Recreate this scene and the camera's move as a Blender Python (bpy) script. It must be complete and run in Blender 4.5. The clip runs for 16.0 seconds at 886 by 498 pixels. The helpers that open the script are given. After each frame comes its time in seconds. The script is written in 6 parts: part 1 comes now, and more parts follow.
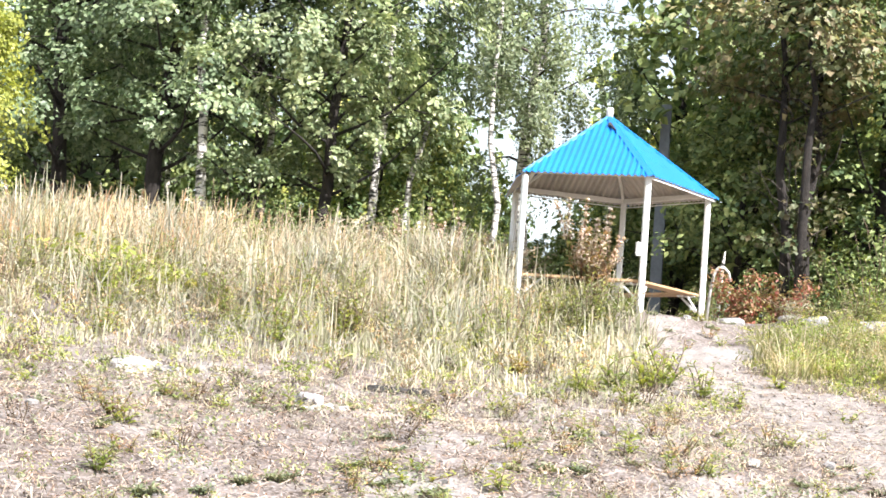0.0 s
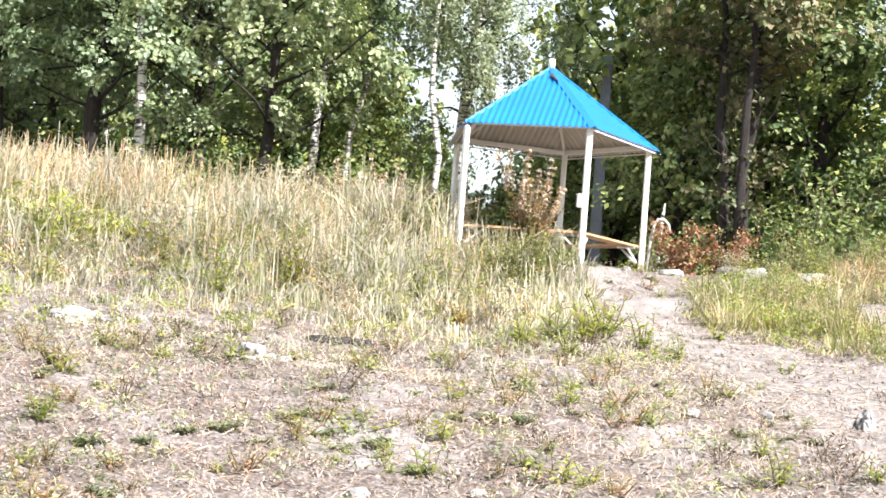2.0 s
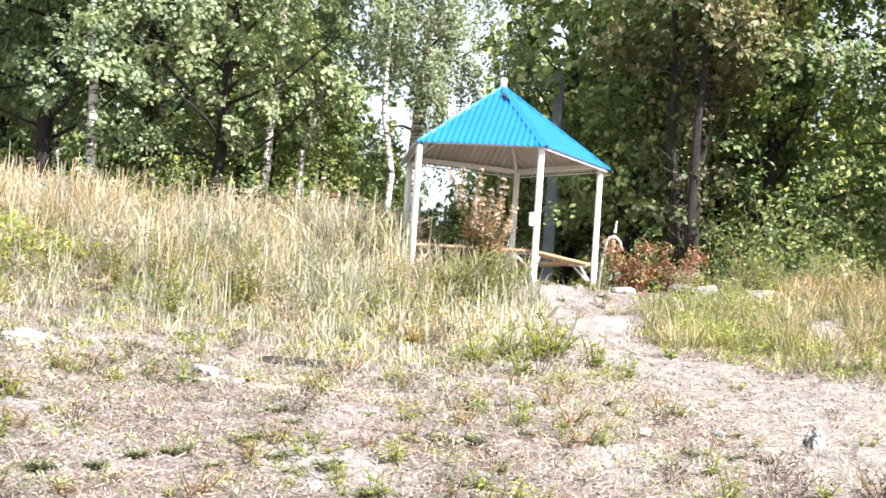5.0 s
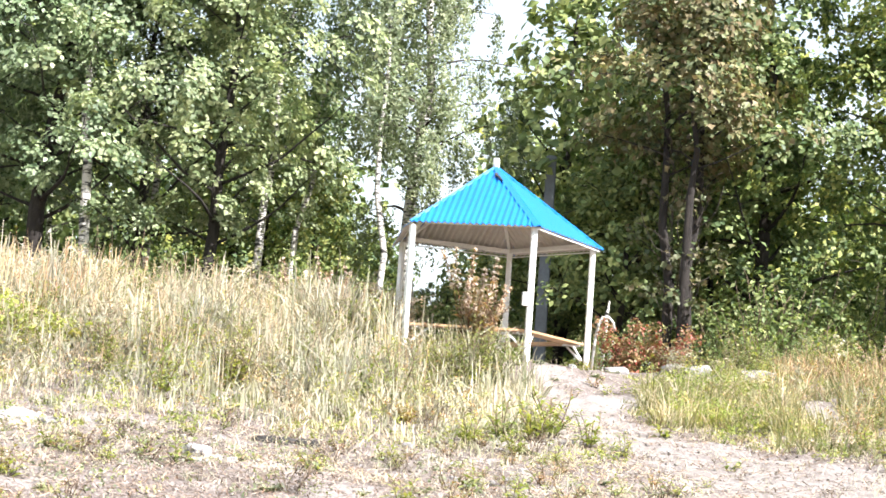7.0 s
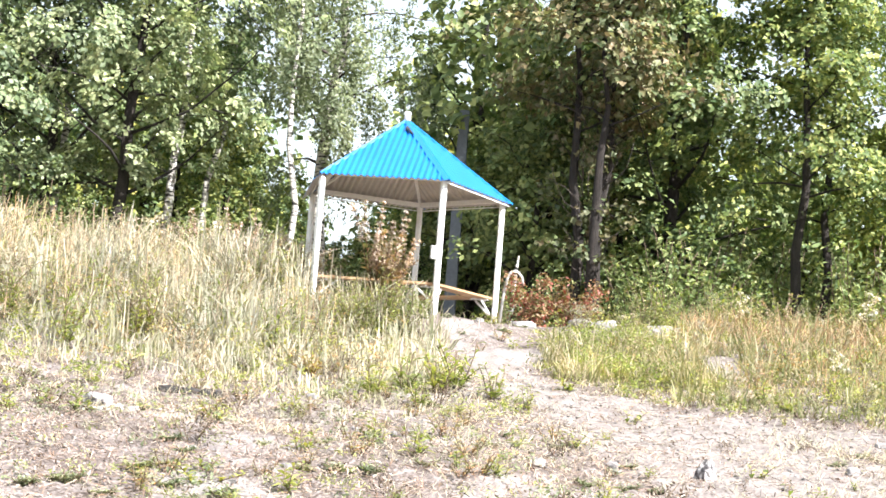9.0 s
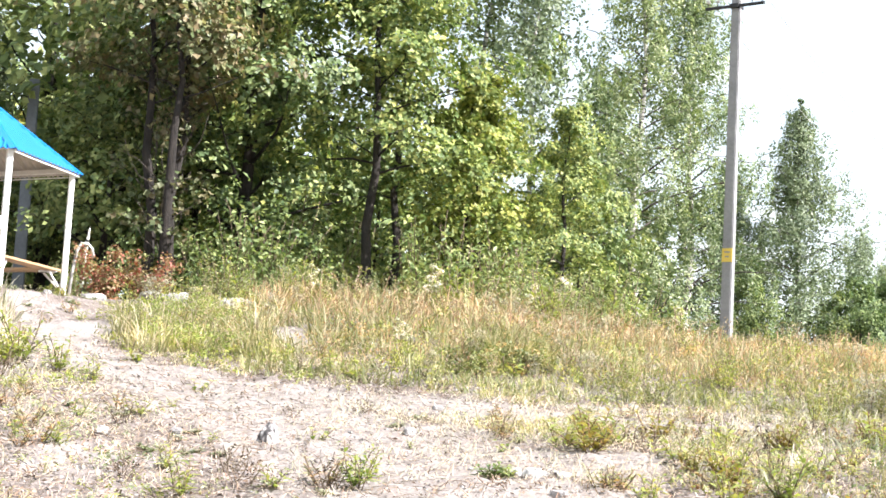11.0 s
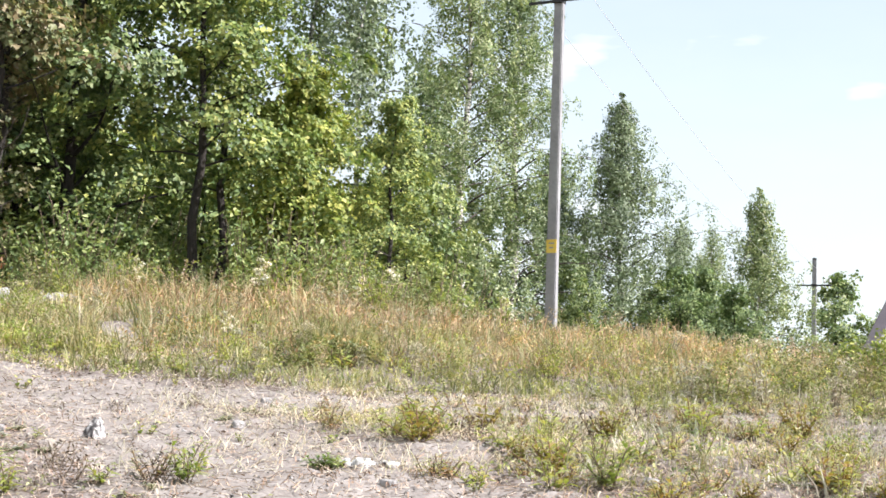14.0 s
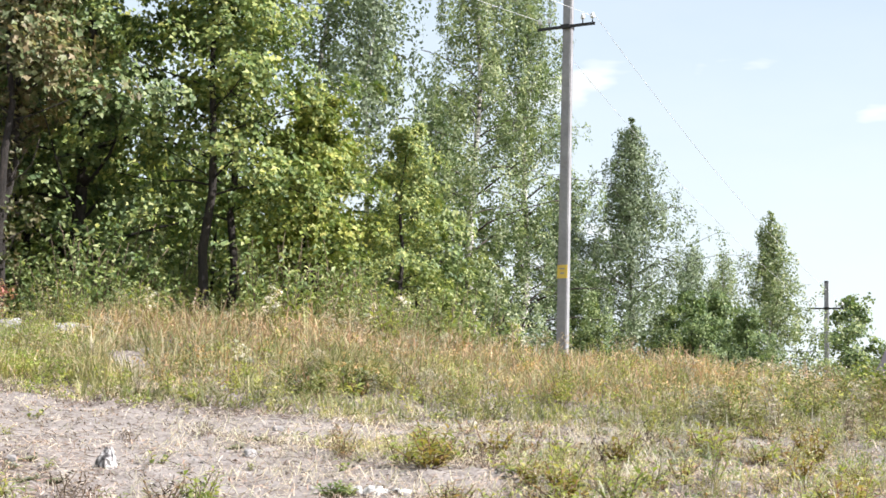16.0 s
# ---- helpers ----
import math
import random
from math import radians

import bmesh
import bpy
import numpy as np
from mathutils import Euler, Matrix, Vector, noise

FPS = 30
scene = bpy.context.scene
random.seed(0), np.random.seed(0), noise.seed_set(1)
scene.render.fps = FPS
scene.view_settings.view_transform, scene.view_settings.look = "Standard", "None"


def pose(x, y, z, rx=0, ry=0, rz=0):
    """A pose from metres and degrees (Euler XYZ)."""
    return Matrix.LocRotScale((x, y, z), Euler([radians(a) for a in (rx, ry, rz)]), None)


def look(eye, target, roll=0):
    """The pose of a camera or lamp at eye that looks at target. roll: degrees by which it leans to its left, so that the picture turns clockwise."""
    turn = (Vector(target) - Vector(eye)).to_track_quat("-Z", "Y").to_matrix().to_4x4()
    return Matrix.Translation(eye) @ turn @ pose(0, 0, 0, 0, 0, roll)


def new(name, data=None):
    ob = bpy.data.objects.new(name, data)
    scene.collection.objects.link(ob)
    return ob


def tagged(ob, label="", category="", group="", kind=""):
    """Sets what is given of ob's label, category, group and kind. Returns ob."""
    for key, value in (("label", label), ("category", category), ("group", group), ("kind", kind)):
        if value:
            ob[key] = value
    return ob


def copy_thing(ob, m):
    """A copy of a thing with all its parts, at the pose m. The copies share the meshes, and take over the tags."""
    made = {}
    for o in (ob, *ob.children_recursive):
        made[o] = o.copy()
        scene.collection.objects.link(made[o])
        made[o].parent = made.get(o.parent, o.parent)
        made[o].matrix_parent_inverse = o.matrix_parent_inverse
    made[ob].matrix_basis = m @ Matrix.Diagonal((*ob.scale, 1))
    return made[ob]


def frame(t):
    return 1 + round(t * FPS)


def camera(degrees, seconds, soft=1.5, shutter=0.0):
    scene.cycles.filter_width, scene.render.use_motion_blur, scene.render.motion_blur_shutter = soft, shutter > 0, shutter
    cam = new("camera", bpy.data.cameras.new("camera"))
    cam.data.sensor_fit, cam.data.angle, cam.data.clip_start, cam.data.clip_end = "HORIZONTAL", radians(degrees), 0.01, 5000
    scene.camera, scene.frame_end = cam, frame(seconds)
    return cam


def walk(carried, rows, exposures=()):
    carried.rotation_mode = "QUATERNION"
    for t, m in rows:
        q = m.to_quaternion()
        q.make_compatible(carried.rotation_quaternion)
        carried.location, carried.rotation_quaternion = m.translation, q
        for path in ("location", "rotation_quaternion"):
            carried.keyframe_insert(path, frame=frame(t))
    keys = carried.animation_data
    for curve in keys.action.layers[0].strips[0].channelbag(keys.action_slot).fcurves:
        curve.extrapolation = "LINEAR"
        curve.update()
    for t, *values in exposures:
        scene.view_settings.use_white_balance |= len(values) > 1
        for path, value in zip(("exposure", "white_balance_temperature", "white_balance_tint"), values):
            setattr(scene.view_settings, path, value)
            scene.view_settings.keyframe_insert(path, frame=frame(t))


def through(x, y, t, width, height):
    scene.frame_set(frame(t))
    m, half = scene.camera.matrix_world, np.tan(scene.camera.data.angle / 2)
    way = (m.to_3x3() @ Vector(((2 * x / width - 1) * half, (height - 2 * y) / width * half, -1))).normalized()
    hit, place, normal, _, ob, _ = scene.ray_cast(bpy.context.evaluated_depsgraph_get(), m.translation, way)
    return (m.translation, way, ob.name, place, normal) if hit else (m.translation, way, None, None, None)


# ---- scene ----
cam = camera(30.27, 16.0, soft=1.65)
PATH = [
    (0.0, look((0.053, -0.004, 1.604), (-1.057, 29.819, 4.668), 4.49)),
    (0.5, look((0.030, 0.042, 1.592), (-0.127, 29.930, 4.179), 4.47)),
    (1.0, look((0.010, 0.036, 1.600), (-0.048, 29.950, 3.877), 4.50)),
    (1.5, look((-0.000, 0.002, 1.600), (-0.000, 29.917, 3.850), 4.54)),
    (2.0, look((0.011, -0.006, 1.597), (0.086, 29.909, 3.855), 4.52)),
    (2.5, look((0.008, -0.022, 1.608), (0.239, 29.892, 3.865), 4.47)),
    (3.0, look((0.014, -0.058, 1.622), (0.466, 29.853, 3.877), 4.45)),
    (5.5, look((0.023, -0.066, 1.670), (0.925, 29.778, 4.592), 4.09)),
    (6.0, look((0.026, -0.073, 1.690), (0.892, 29.700, 5.273), 4.06)),
    (6.5, look((-0.010, -0.068, 1.647), (0.889, 29.633, 5.777), 4.03)),
    (7.0, look((-0.028, -0.061, 1.616), (0.938, 29.643, 5.710), 4.19)),
    (7.5, look((-0.010, -0.024, 1.622), (1.078, 29.714, 5.425), 4.24)),
    (8.0, look((0.042, -0.023, 1.648), (1.427, 29.736, 5.180), 4.24)),
    (8.2, look((0.094, -0.061, 1.631), (1.615, 29.699, 5.101), 4.23)),
    (10.3, look((0.158, -0.174, 1.497), (6.634, 28.920, 4.908), 3.94)),
    (10.5, look((0.255, -0.289, 1.447), (7.670, 28.570, 4.936), 3.52)),
    (11.0, look((0.285, -0.299, 1.442), (10.213, 27.788, 4.985), 3.13)),
    (11.5, look((0.302, -0.345, 1.429), (11.853, 27.118, 4.947), 2.65)),
    (12.0, look((0.280, -0.389, 1.425), (12.894, 26.614, 4.849), 2.39)),
    (12.5, look((0.258, -0.448, 1.418), (13.213, 26.404, 4.749), 2.31)),
    (13.0, look((0.251, -0.410, 1.416), (13.186, 26.453, 4.740), 2.26)),
    (13.5, look((0.245, -0.393, 1.418), (13.148, 26.475, 4.834), 2.23)),
    (14.0, look((0.242, -0.383, 1.418), (13.096, 26.489, 4.975), 2.06)),
    (14.5, look((0.245, -0.396, 1.422), (13.039, 26.489, 5.097), 1.99)),
    (15.0, look((0.241, -0.394, 1.426), (12.981, 26.499, 5.230), 1.87)),
    (15.5, look((0.241, -0.403, 1.425), (12.926, 26.498, 5.354), 1.77)),
    (16.0, look((0.253, -0.387, 1.420), (12.881, 26.526, 5.451), 1.58)),
]
EXPOSURE = [(0.0, 1.44), (2.0, 1.40), (5.5, 1.43), (7.0, 1.55), (8.0, 1.54), (11.0, 1.56), (12.0, 1.49), (12.5, 1.34), (14.0, 1.10), (16.0, 1.02)]
walk(cam, PATH, EXPOSURE)

# ---- sky and sun ----
SUN_AZ, SUN_EL = radians(136), radians(43)  # azimuth clockwise from +y
world = bpy.data.worlds.new("sky")
scene.world = world
world.use_nodes = True
wn = world.node_tree
sky = wn.nodes.new("ShaderNodeTexSky")
sky.sky_type, sky.sun_disc = "NISHITA", False
sky.sun_elevation, sky.sun_rotation = SUN_EL, SUN_AZ
sky.air_density, sky.dust_density, sky.ozone_density = 1.0, 1.2, 1.0
wn.nodes["Background"].inputs["Strength"].default_value = 0.112
veil_at = wn.nodes.new("ShaderNodeTexCoord")
veil_scale = wn.nodes.new("ShaderNodeMapping")
veil_scale.inputs["Scale"].default_value = (1.0, 1.0, 3.0)
veil = wn.nodes.new("ShaderNodeTexNoise")
veil.inputs["Scale"].default_value, veil.inputs["Detail"].default_value, veil.inputs["Roughness"].default_value = 2.6, 6.0, 0.55
veil_ramp = wn.nodes.new("ShaderNodeValToRGB")
veil_ramp.color_ramp.elements[0].position, veil_ramp.color_ramp.elements[0].color = 0.34, (0.78, 0.78, 0.78, 1)
veil_ramp.color_ramp.elements[1].position, veil_ramp.color_ramp.elements[1].color = 0.68, (1.0, 1.0, 1.0, 1)
veil_mix = wn.nodes.new("ShaderNodeMix")
veil_mix.data_type = "RGBA"
veil_mix.inputs[7].default_value = (4.45, 4.75, 4.85, 1)  # thin bright cloud
wn.links.new(veil_at.outputs["Generated"], veil_scale.inputs[0])
wn.links.new(veil_scale.outputs[0], veil.inputs[0])
wn.links.new(veil.outputs[0], veil_ramp.inputs[0])
rise = wn.nodes.new("ShaderNodeSeparateXYZ")
wn.links.new(veil_at.outputs["Generated"], rise.inputs[0])
haze = wn.nodes.new("ShaderNodeValToRGB")  # share of haze by height over the horizon
for e, (p, v) in zip([haze.color_ramp.elements[0], haze.color_ramp.elements[1], haze.color_ramp.elements.new(0.12), haze.color_ramp.elements.new(0.30)], ((0.0, 1.0), (0.75, 0.10), (0.12, 0.96), (0.30, 0.60))):
    e.position, e.color = p, (v, v, v, 1)
wn.links.new(rise.outputs["Z"], haze.inputs[0])
haze_veil = wn.nodes.new("ShaderNodeMath")
haze_veil.operation = "MULTIPLY"
wn.links.new(haze.outputs[0], haze_veil.inputs[0])
wn.links.new(veil_ramp.outputs[0], haze_veil.inputs[1])
puff_scale = wn.nodes.new("ShaderNodeMapping")
puff_scale.inputs["Scale"].default_value = (1.0, 1.0, 3.6)
puff = wn.nodes.new("ShaderNodeTexNoise")
puff.inputs["Scale"].default_value, puff.inputs["Detail"].default_value = 7.5, 4.0
puff_ramp = wn.nodes.new("ShaderNodeValToRGB")
puff_ramp.color_ramp.elements[0].position, puff_ramp.color_ramp.elements[1].position = 0.56, 0.68
cover = wn.nodes.new("ShaderNodeMath")
cover.operation = "MAXIMUM"
wn.links.new(veil_at.outputs["Generated"], puff_scale.inputs[0])
wn.links.new(puff_scale.outputs[0], puff.inputs[0])
wn.links.new(puff.outputs[0], puff_ramp.inputs[0])
wn.links.new(haze_veil.outputs[0], cover.inputs[0])
wn.links.new(puff_ramp.outputs[0], cover.inputs[1])
wn.links.new(cover.outputs[0], veil_mix.inputs[0])
wn.links.new(sky.outputs[0], veil_mix.inputs[6])
wn.links.new(veil_mix.outputs[2], wn.nodes["Background"].inputs[0])
sun_data = bpy.data.lights.new("sun", "SUN")
sun_data.energy, sun_data.angle, sun_data.color = 5.0, radians(0.5), (1.0, 0.972, 0.985)
sun = new("sun", sun_data)
sun.matrix_world = look((60 * math.sin(SUN_AZ), 60 * math.cos(SUN_AZ), 60 * math.tan(SUN_EL)), (0, 0, 0))


# ---- materials ----
def shader(name):
    m = bpy.data.materials.new(name)
    m.use_nodes = True
    nt = m.node_tree
    return m, nt, nt.nodes["Principled BSDF"]


def ramp(nt, source, stops):
    r = nt.nodes.new("ShaderNodeValToRGB")
    while len(r.color_ramp.elements) < len(stops):
        r.color_ramp.elements.new(0.5)
    for e, (p, c) in zip(r.color_ramp.elements, stops):
        e.position, e.color = p, (*c, 1)
    nt.links.new(source, r.inputs[0])
    return r.outputs[0]


def noise_at(nt, scale, detail=4.0, coords="Object", stretch=None):
    tc = nt.nodes.new("ShaderNodeTexCoord")
    out = tc.outputs[coords]
    if stretch:
        mp = nt.nodes.new("ShaderNodeMapping")
        mp.inputs["Scale"].default_value = stretch
        nt.links.new(out, mp.inputs[0])
        out = mp.outputs[0]
    n = nt.nodes.new("ShaderNodeTexNoise")
    n.inputs["Scale"].default_value, n.inputs["Detail"].default_value = scale, detail
    nt.links.new(out, n.inputs[0])
    return n.outputs[0]


def mix(nt, fac, a, b, mode="MIX"):
    m = nt.nodes.new("ShaderNodeMix")
    m.data_type, m.blend_type = "RGBA", mode
    for sock, v in ((m.inputs[0], fac), (m.inputs[6], a), (m.inputs[7], b)):
        if isinstance(v, bpy.types.NodeSocket):
            nt.links.new(v, sock)
        elif isinstance(v, tuple):
            sock.default_value = (*v, 1)
        else:
            sock.default_value = v
    return m.outputs[2]


def bump(nt, bsdf, height, strength, distance):
    b = nt.nodes.new("ShaderNodeBump")
    b.inputs["Strength"].default_value, b.inputs["Distance"].default_value = strength, distance
    nt.links.new(height, b.inputs["Height"])
    nt.links.new(b.outputs[0], bsdf.inputs["Normal"])


def surface(name, dark, light, scale, rough=0.6, metal=0.0, relief=0.3, depth=0.01, fine=8.0, stretch=None):
    """Two-scale mottled surface."""
    m, nt, p = shader(name)
    a, b = noise_at(nt, scale, 5, stretch=stretch), noise_at(nt, scale * fine, 3, stretch=stretch)
    big = ramp(nt, a, [(0.3, dark), (0.7, light)])
    col = mix(nt, 0.35, big, ramp(nt, b, [(0.3, dark), (0.75, light)]))
    nt.links.new(col, p.inputs["Base Color"])
    p.inputs["Roughness"].default_value, p.inputs["Metallic"].default_value = rough, metal
    bump(nt, p, b, relief, depth)
    return m


def foliage(name, colours, through=0.5, rough=0.45, glow=(1.25, 1.3, 0.6)):
    """Leaves and blades: the colour varies leaf by leaf, the light shines through."""
    m, nt, p = shader(name)
    geo = nt.nodes.new("ShaderNodeNewGeometry")
    n = len(colours)
    leaf = ramp(nt, geo.outputs["Random Per Island"], [(i / (n - 1) if n > 1 else 0, c) for i, c in enumerate(colours)])
    patch = ramp(nt, noise_at(nt, 0.55, 3), [(0.3, (0.74, 0.74, 0.76)), (0.7, (1.22, 1.18, 1.1))])
    col = mix(nt, 1.0, leaf, patch, "MULTIPLY")
    drift = ramp(nt, noise_at(nt, 2.6, 3), [(0.33, (0.66, 0.70, 0.68)), (0.66, (1.28, 1.22, 1.2))])
    col = mix(nt, 1.0, col, drift, "MULTIPLY")
    info = nt.nodes.new("ShaderNodeObjectInfo")
    tone = ramp(nt, info.outputs["Random"], [(0.0, (0.82, 0.88, 0.85)), (1.0, (1.2, 1.12, 1.0))])
    col = mix(nt, 1.0, col, tone, "MULTIPLY")
    nt.links.new(col, p.inputs["Base Color"])
    p.inputs["Roughness"].default_value = rough
    p.inputs["Specular IOR Level"].default_value = 0.38
    t = nt.nodes.new("ShaderNodeBsdfTranslucent")
    nt.links.new(mix(nt, 1.0, col, glow, "MULTIPLY"), t.inputs[0])
    ms = nt.nodes.new("ShaderNodeMixShader")
    ms.inputs[0].default_value = through
    nt.links.new(p.outputs[0], ms.inputs[1])
    nt.links.new(t.outputs[0], ms.inputs[2])
    nt.links.new(ms.outputs[0], nt.nodes["Material Output"].inputs[0])
    return m


def ground_material():
    m, nt, p = shader("ground")
    at = nt.nodes.new("ShaderNodeAttribute")
    at.attribute_name = "bare"
    big, mid, fine = noise_at(nt, 0.7, 5), noise_at(nt, 4.0, 6), noise_at(nt, 28.0, 4)
    litter = mix(nt, 0.6, ramp(nt, mid, [(0.3, (0.10, 0.076, 0.064)), (0.5, (0.19, 0.158, 0.14)), (0.7, (0.33, 0.295, 0.275))]),
                 ramp(nt, fine, [(0.38, (0.04, 0.03, 0.025)), (0.55, (0.19, 0.155, 0.138)), (0.72, (0.41, 0.375, 0.36))]))
    litter = mix(nt, ramp(nt, big, [(0.50, (0, 0, 0)), (0.70, (1, 1, 1))]), litter, mix(nt, 0.35, litter, (0.50, 0.475, 0.465)))
    sand = mix(nt, 0.35, ramp(nt, mid, [(0.3, (0.165, 0.14, 0.125)), (0.5, (0.235, 0.205, 0.188)), (0.7, (0.31, 0.278, 0.26))]),
               ramp(nt, fine, [(0.34, (0.08, 0.065, 0.055)), (0.56, (0.32, 0.288, 0.266))]))
    edge = nt.nodes.new("ShaderNodeMath")
    edge.operation = "MULTIPLY_ADD"
    nt.links.new(mid, edge.inputs[0])
    edge.inputs[1].default_value = 0.9
    nt.links.new(at.outputs["Fac"], edge.inputs[2])
    fac = ramp(nt, edge.outputs[0], [(0.70, (0, 0, 0)), (1.0, (1, 1, 1))])
    nt.links.new(mix(nt, fac, litter, sand), p.inputs["Base Color"])
    p.inputs["Roughness"].default_value = 0.95
    p.inputs["Specular IOR Level"].default_value = 0.1
    bump(nt, p, fine, 0.5, 0.02)
    return m


def stained_stone():
    """Pale broken stone with sharp dark stains."""
    m, nt, p = shader("stained_stone")
    n = noise_at(nt, 11.0, 6)
    nt.links.new(ramp(nt, n, [(0.38, (0.05, 0.045, 0.045)), (0.47, (0.26, 0.24, 0.235)), (0.56, (0.56, 0.54, 0.53)), (0.75, (0.40, 0.38, 0.37))]), p.inputs["Base Color"])
    p.inputs["Roughness"].default_value = 0.92
    bump(nt, p, noise_at(nt, 38.0, 5), 0.9, 0.012)
    return m


def birch_bark():
    m, nt, p = shader("birch_bark")
    marks = ramp(nt, noise_at(nt, 5.0, 5, stretch=(1.2, 1.2, 4.5)), [(0.41, (0.03, 0.028, 0.025)), (0.52, (0.68, 0.65, 0.60))])
    soft = ramp(nt, noise_at(nt, 2.0, 3), [(0.3, (0.75, 0.72, 0.68)), (0.7, (1, 1, 1))])
    nt.links.new(mix(nt, 1.0, marks, soft, "MULTIPLY"), p.inputs["Base Color"])
    p.inputs["Roughness"].default_value = 0.7
    return m


M_GROUND = ground_material()
M_OAK_BARK = surface("oak_bark", (0.012, 0.010, 0.009), (0.06, 0.048, 0.04), 3.0, 0.95, relief=1.0, depth=0.04, stretch=(4, 4, 0.8))
M_BIRCH_BARK = birch_bark()
M_TWIG = surface("brown_twig", (0.035, 0.026, 0.022), (0.10, 0.078, 0.065), 6.0, 0.9)
M_OAK = foliage("oak_leaves", [(0.129, 0.182, 0.0998), (0.207, 0.27, 0.152), (0.308, 0.369, 0.226), (0.437, 0.484, 0.326)], 0.28, 0.42, (1.25, 1.32, 0.9))
M_DARKOAK = foliage("dark_oak_leaves", [(0.0825, 0.135, 0.0588), (0.143, 0.205, 0.0833), (0.226, 0.285, 0.118), (0.33, 0.375, 0.167)], 0.26, 0.52, (1.2, 1.3, 0.95))
M_GREENMAPLE = foliage("green_maple_leaves", [(0.0825, 0.14, 0.05), (0.154, 0.22, 0.075), (0.259, 0.315, 0.105), (0.407, 0.42, 0.15)], 0.28, 0.52, (1.2, 1.3, 0.9))
M_MAPLE = foliage("maple_leaves", [(0.13, 0.19, 0.0504), (0.244, 0.305, 0.0788), (0.385, 0.42, 0.121), (0.562, 0.52, 0.179)], 0.32, 0.52, (1.2, 1.28, 0.85))
M_DRYOAK = foliage("browning_leaves", [(0.09, 0.13, 0.065), (0.15, 0.19, 0.09), (0.23, 0.18, 0.11), (0.26, 0.225, 0.14), (0.20, 0.235, 0.115), (0.32, 0.325, 0.20)], 0.26, 0.5, (1.3, 1.25, 0.8))
M_BIRCH = foliage("birch_leaves", [(0.10, 0.155, 0.08), (0.155, 0.22, 0.115), (0.23, 0.29, 0.165), (0.33, 0.375, 0.25)], 0.36, 0.38, (1.15, 1.25, 0.8))
M_DARKBIRCH = foliage("blue_green_birch_leaves", [(0.132, 0.182, 0.11), (0.198, 0.253, 0.165), (0.297, 0.347, 0.242)], 0.34, 0.38, (1.15, 1.2, 0.85))
M_YELLOW = foliage("yellow_leaves", [(0.28, 0.32, 0.09), (0.42, 0.44, 0.12), (0.24, 0.29, 0.08)], 0.35)
M_SHRUB = foliage("shrub_leaves", [(0.11, 0.167, 0.0683), (0.187, 0.259, 0.105), (0.297, 0.362, 0.158), (0.429, 0.464, 0.231)], 0.36, 0.5, (1.25, 1.3, 0.8))
M_BANK = foliage("bank_weed_leaves", [(0.14, 0.175, 0.07), (0.21, 0.245, 0.10), (0.30, 0.315, 0.15), (0.36, 0.31, 0.19)], 0.3, 0.5)
M_OLIVE = foliage("olive_weed_leaves", [(0.168, 0.21, 0.084), (0.264, 0.306, 0.126), (0.396, 0.414, 0.192), (0.564, 0.552, 0.336)], 0.33, 0.5)
M_WORMWOOD = foliage("wormwood_leaves", [(0.182, 0.223, 0.126), (0.294, 0.331, 0.203), (0.448, 0.466, 0.329)], 0.3, 0.6, (1.1, 1.1, 0.8))
M_WEED = foliage("weed_leaves", [(0.19, 0.24, 0.075), (0.28, 0.34, 0.10), (0.38, 0.42, 0.14), (0.48, 0.46, 0.20)], 0.4)
M_RED = foliage("red_leaves", [(0.276, 0.077, 0.0747), (0.368, 0.143, 0.127), (0.193, 0.22, 0.115), (0.386, 0.22, 0.172), (0.258, 0.297, 0.155)], 0.32)
M_ORANGE = foliage("orange_leaves", [(0.42, 0.25, 0.155), (0.50, 0.35, 0.22), (0.40, 0.33, 0.20), (0.30, 0.29, 0.155)], 0.3)
M_STRAW = foliage("dry_grass", [(0.50, 0.45, 0.385), (0.62, 0.565, 0.50), (0.42, 0.42, 0.30), (0.70, 0.655, 0.60), (0.36, 0.385, 0.24), (0.57, 0.475, 0.42)], 0.3, 0.6, (1.1, 1.05, 0.95))
M_GRASS = foliage("green_grass", [(0.17, 0.205, 0.09), (0.25, 0.275, 0.13), (0.35, 0.34, 0.20), (0.49, 0.45, 0.33)], 0.35, 0.55, (1.2, 1.15, 0.85))
M_RUST = foliage("rust_grass", [(0.33, 0.34, 0.16), (0.60, 0.52, 0.36), (0.52, 0.31, 0.20), (0.62, 0.41, 0.28), (0.56, 0.45, 0.31), (0.36, 0.33, 0.18), (0.48, 0.26, 0.18)], 0.3, 0.6, (1.1, 1.05, 0.85))
M_LITTER = foliage("straw_litter", [(0.50, 0.44, 0.395), (0.33, 0.26, 0.22), (0.60, 0.55, 0.51), (0.25, 0.17, 0.13), (0.44, 0.36, 0.31), (0.05, 0.036, 0.032), (0.40, 0.27, 0.21), (0.11, 0.08, 0.066), (0.55, 0.50, 0.46)], 0.05, 0.8, (1.1, 1.05, 0.9))
M_DARKLEAF = foliage("dead_leaves", [(0.045, 0.032, 0.028), (0.10, 0.07, 0.055), (0.20, 0.145, 0.11)], 0.1, 0.8)
M_FIREWEED = foliage("fireweed_leaves", [(0.56, 0.33, 0.17), (0.38, 0.22, 0.16), (0.46, 0.34, 0.22), (0.24, 0.285, 0.125), (0.52, 0.41, 0.29), (0.33, 0.35, 0.17)], 0.3)
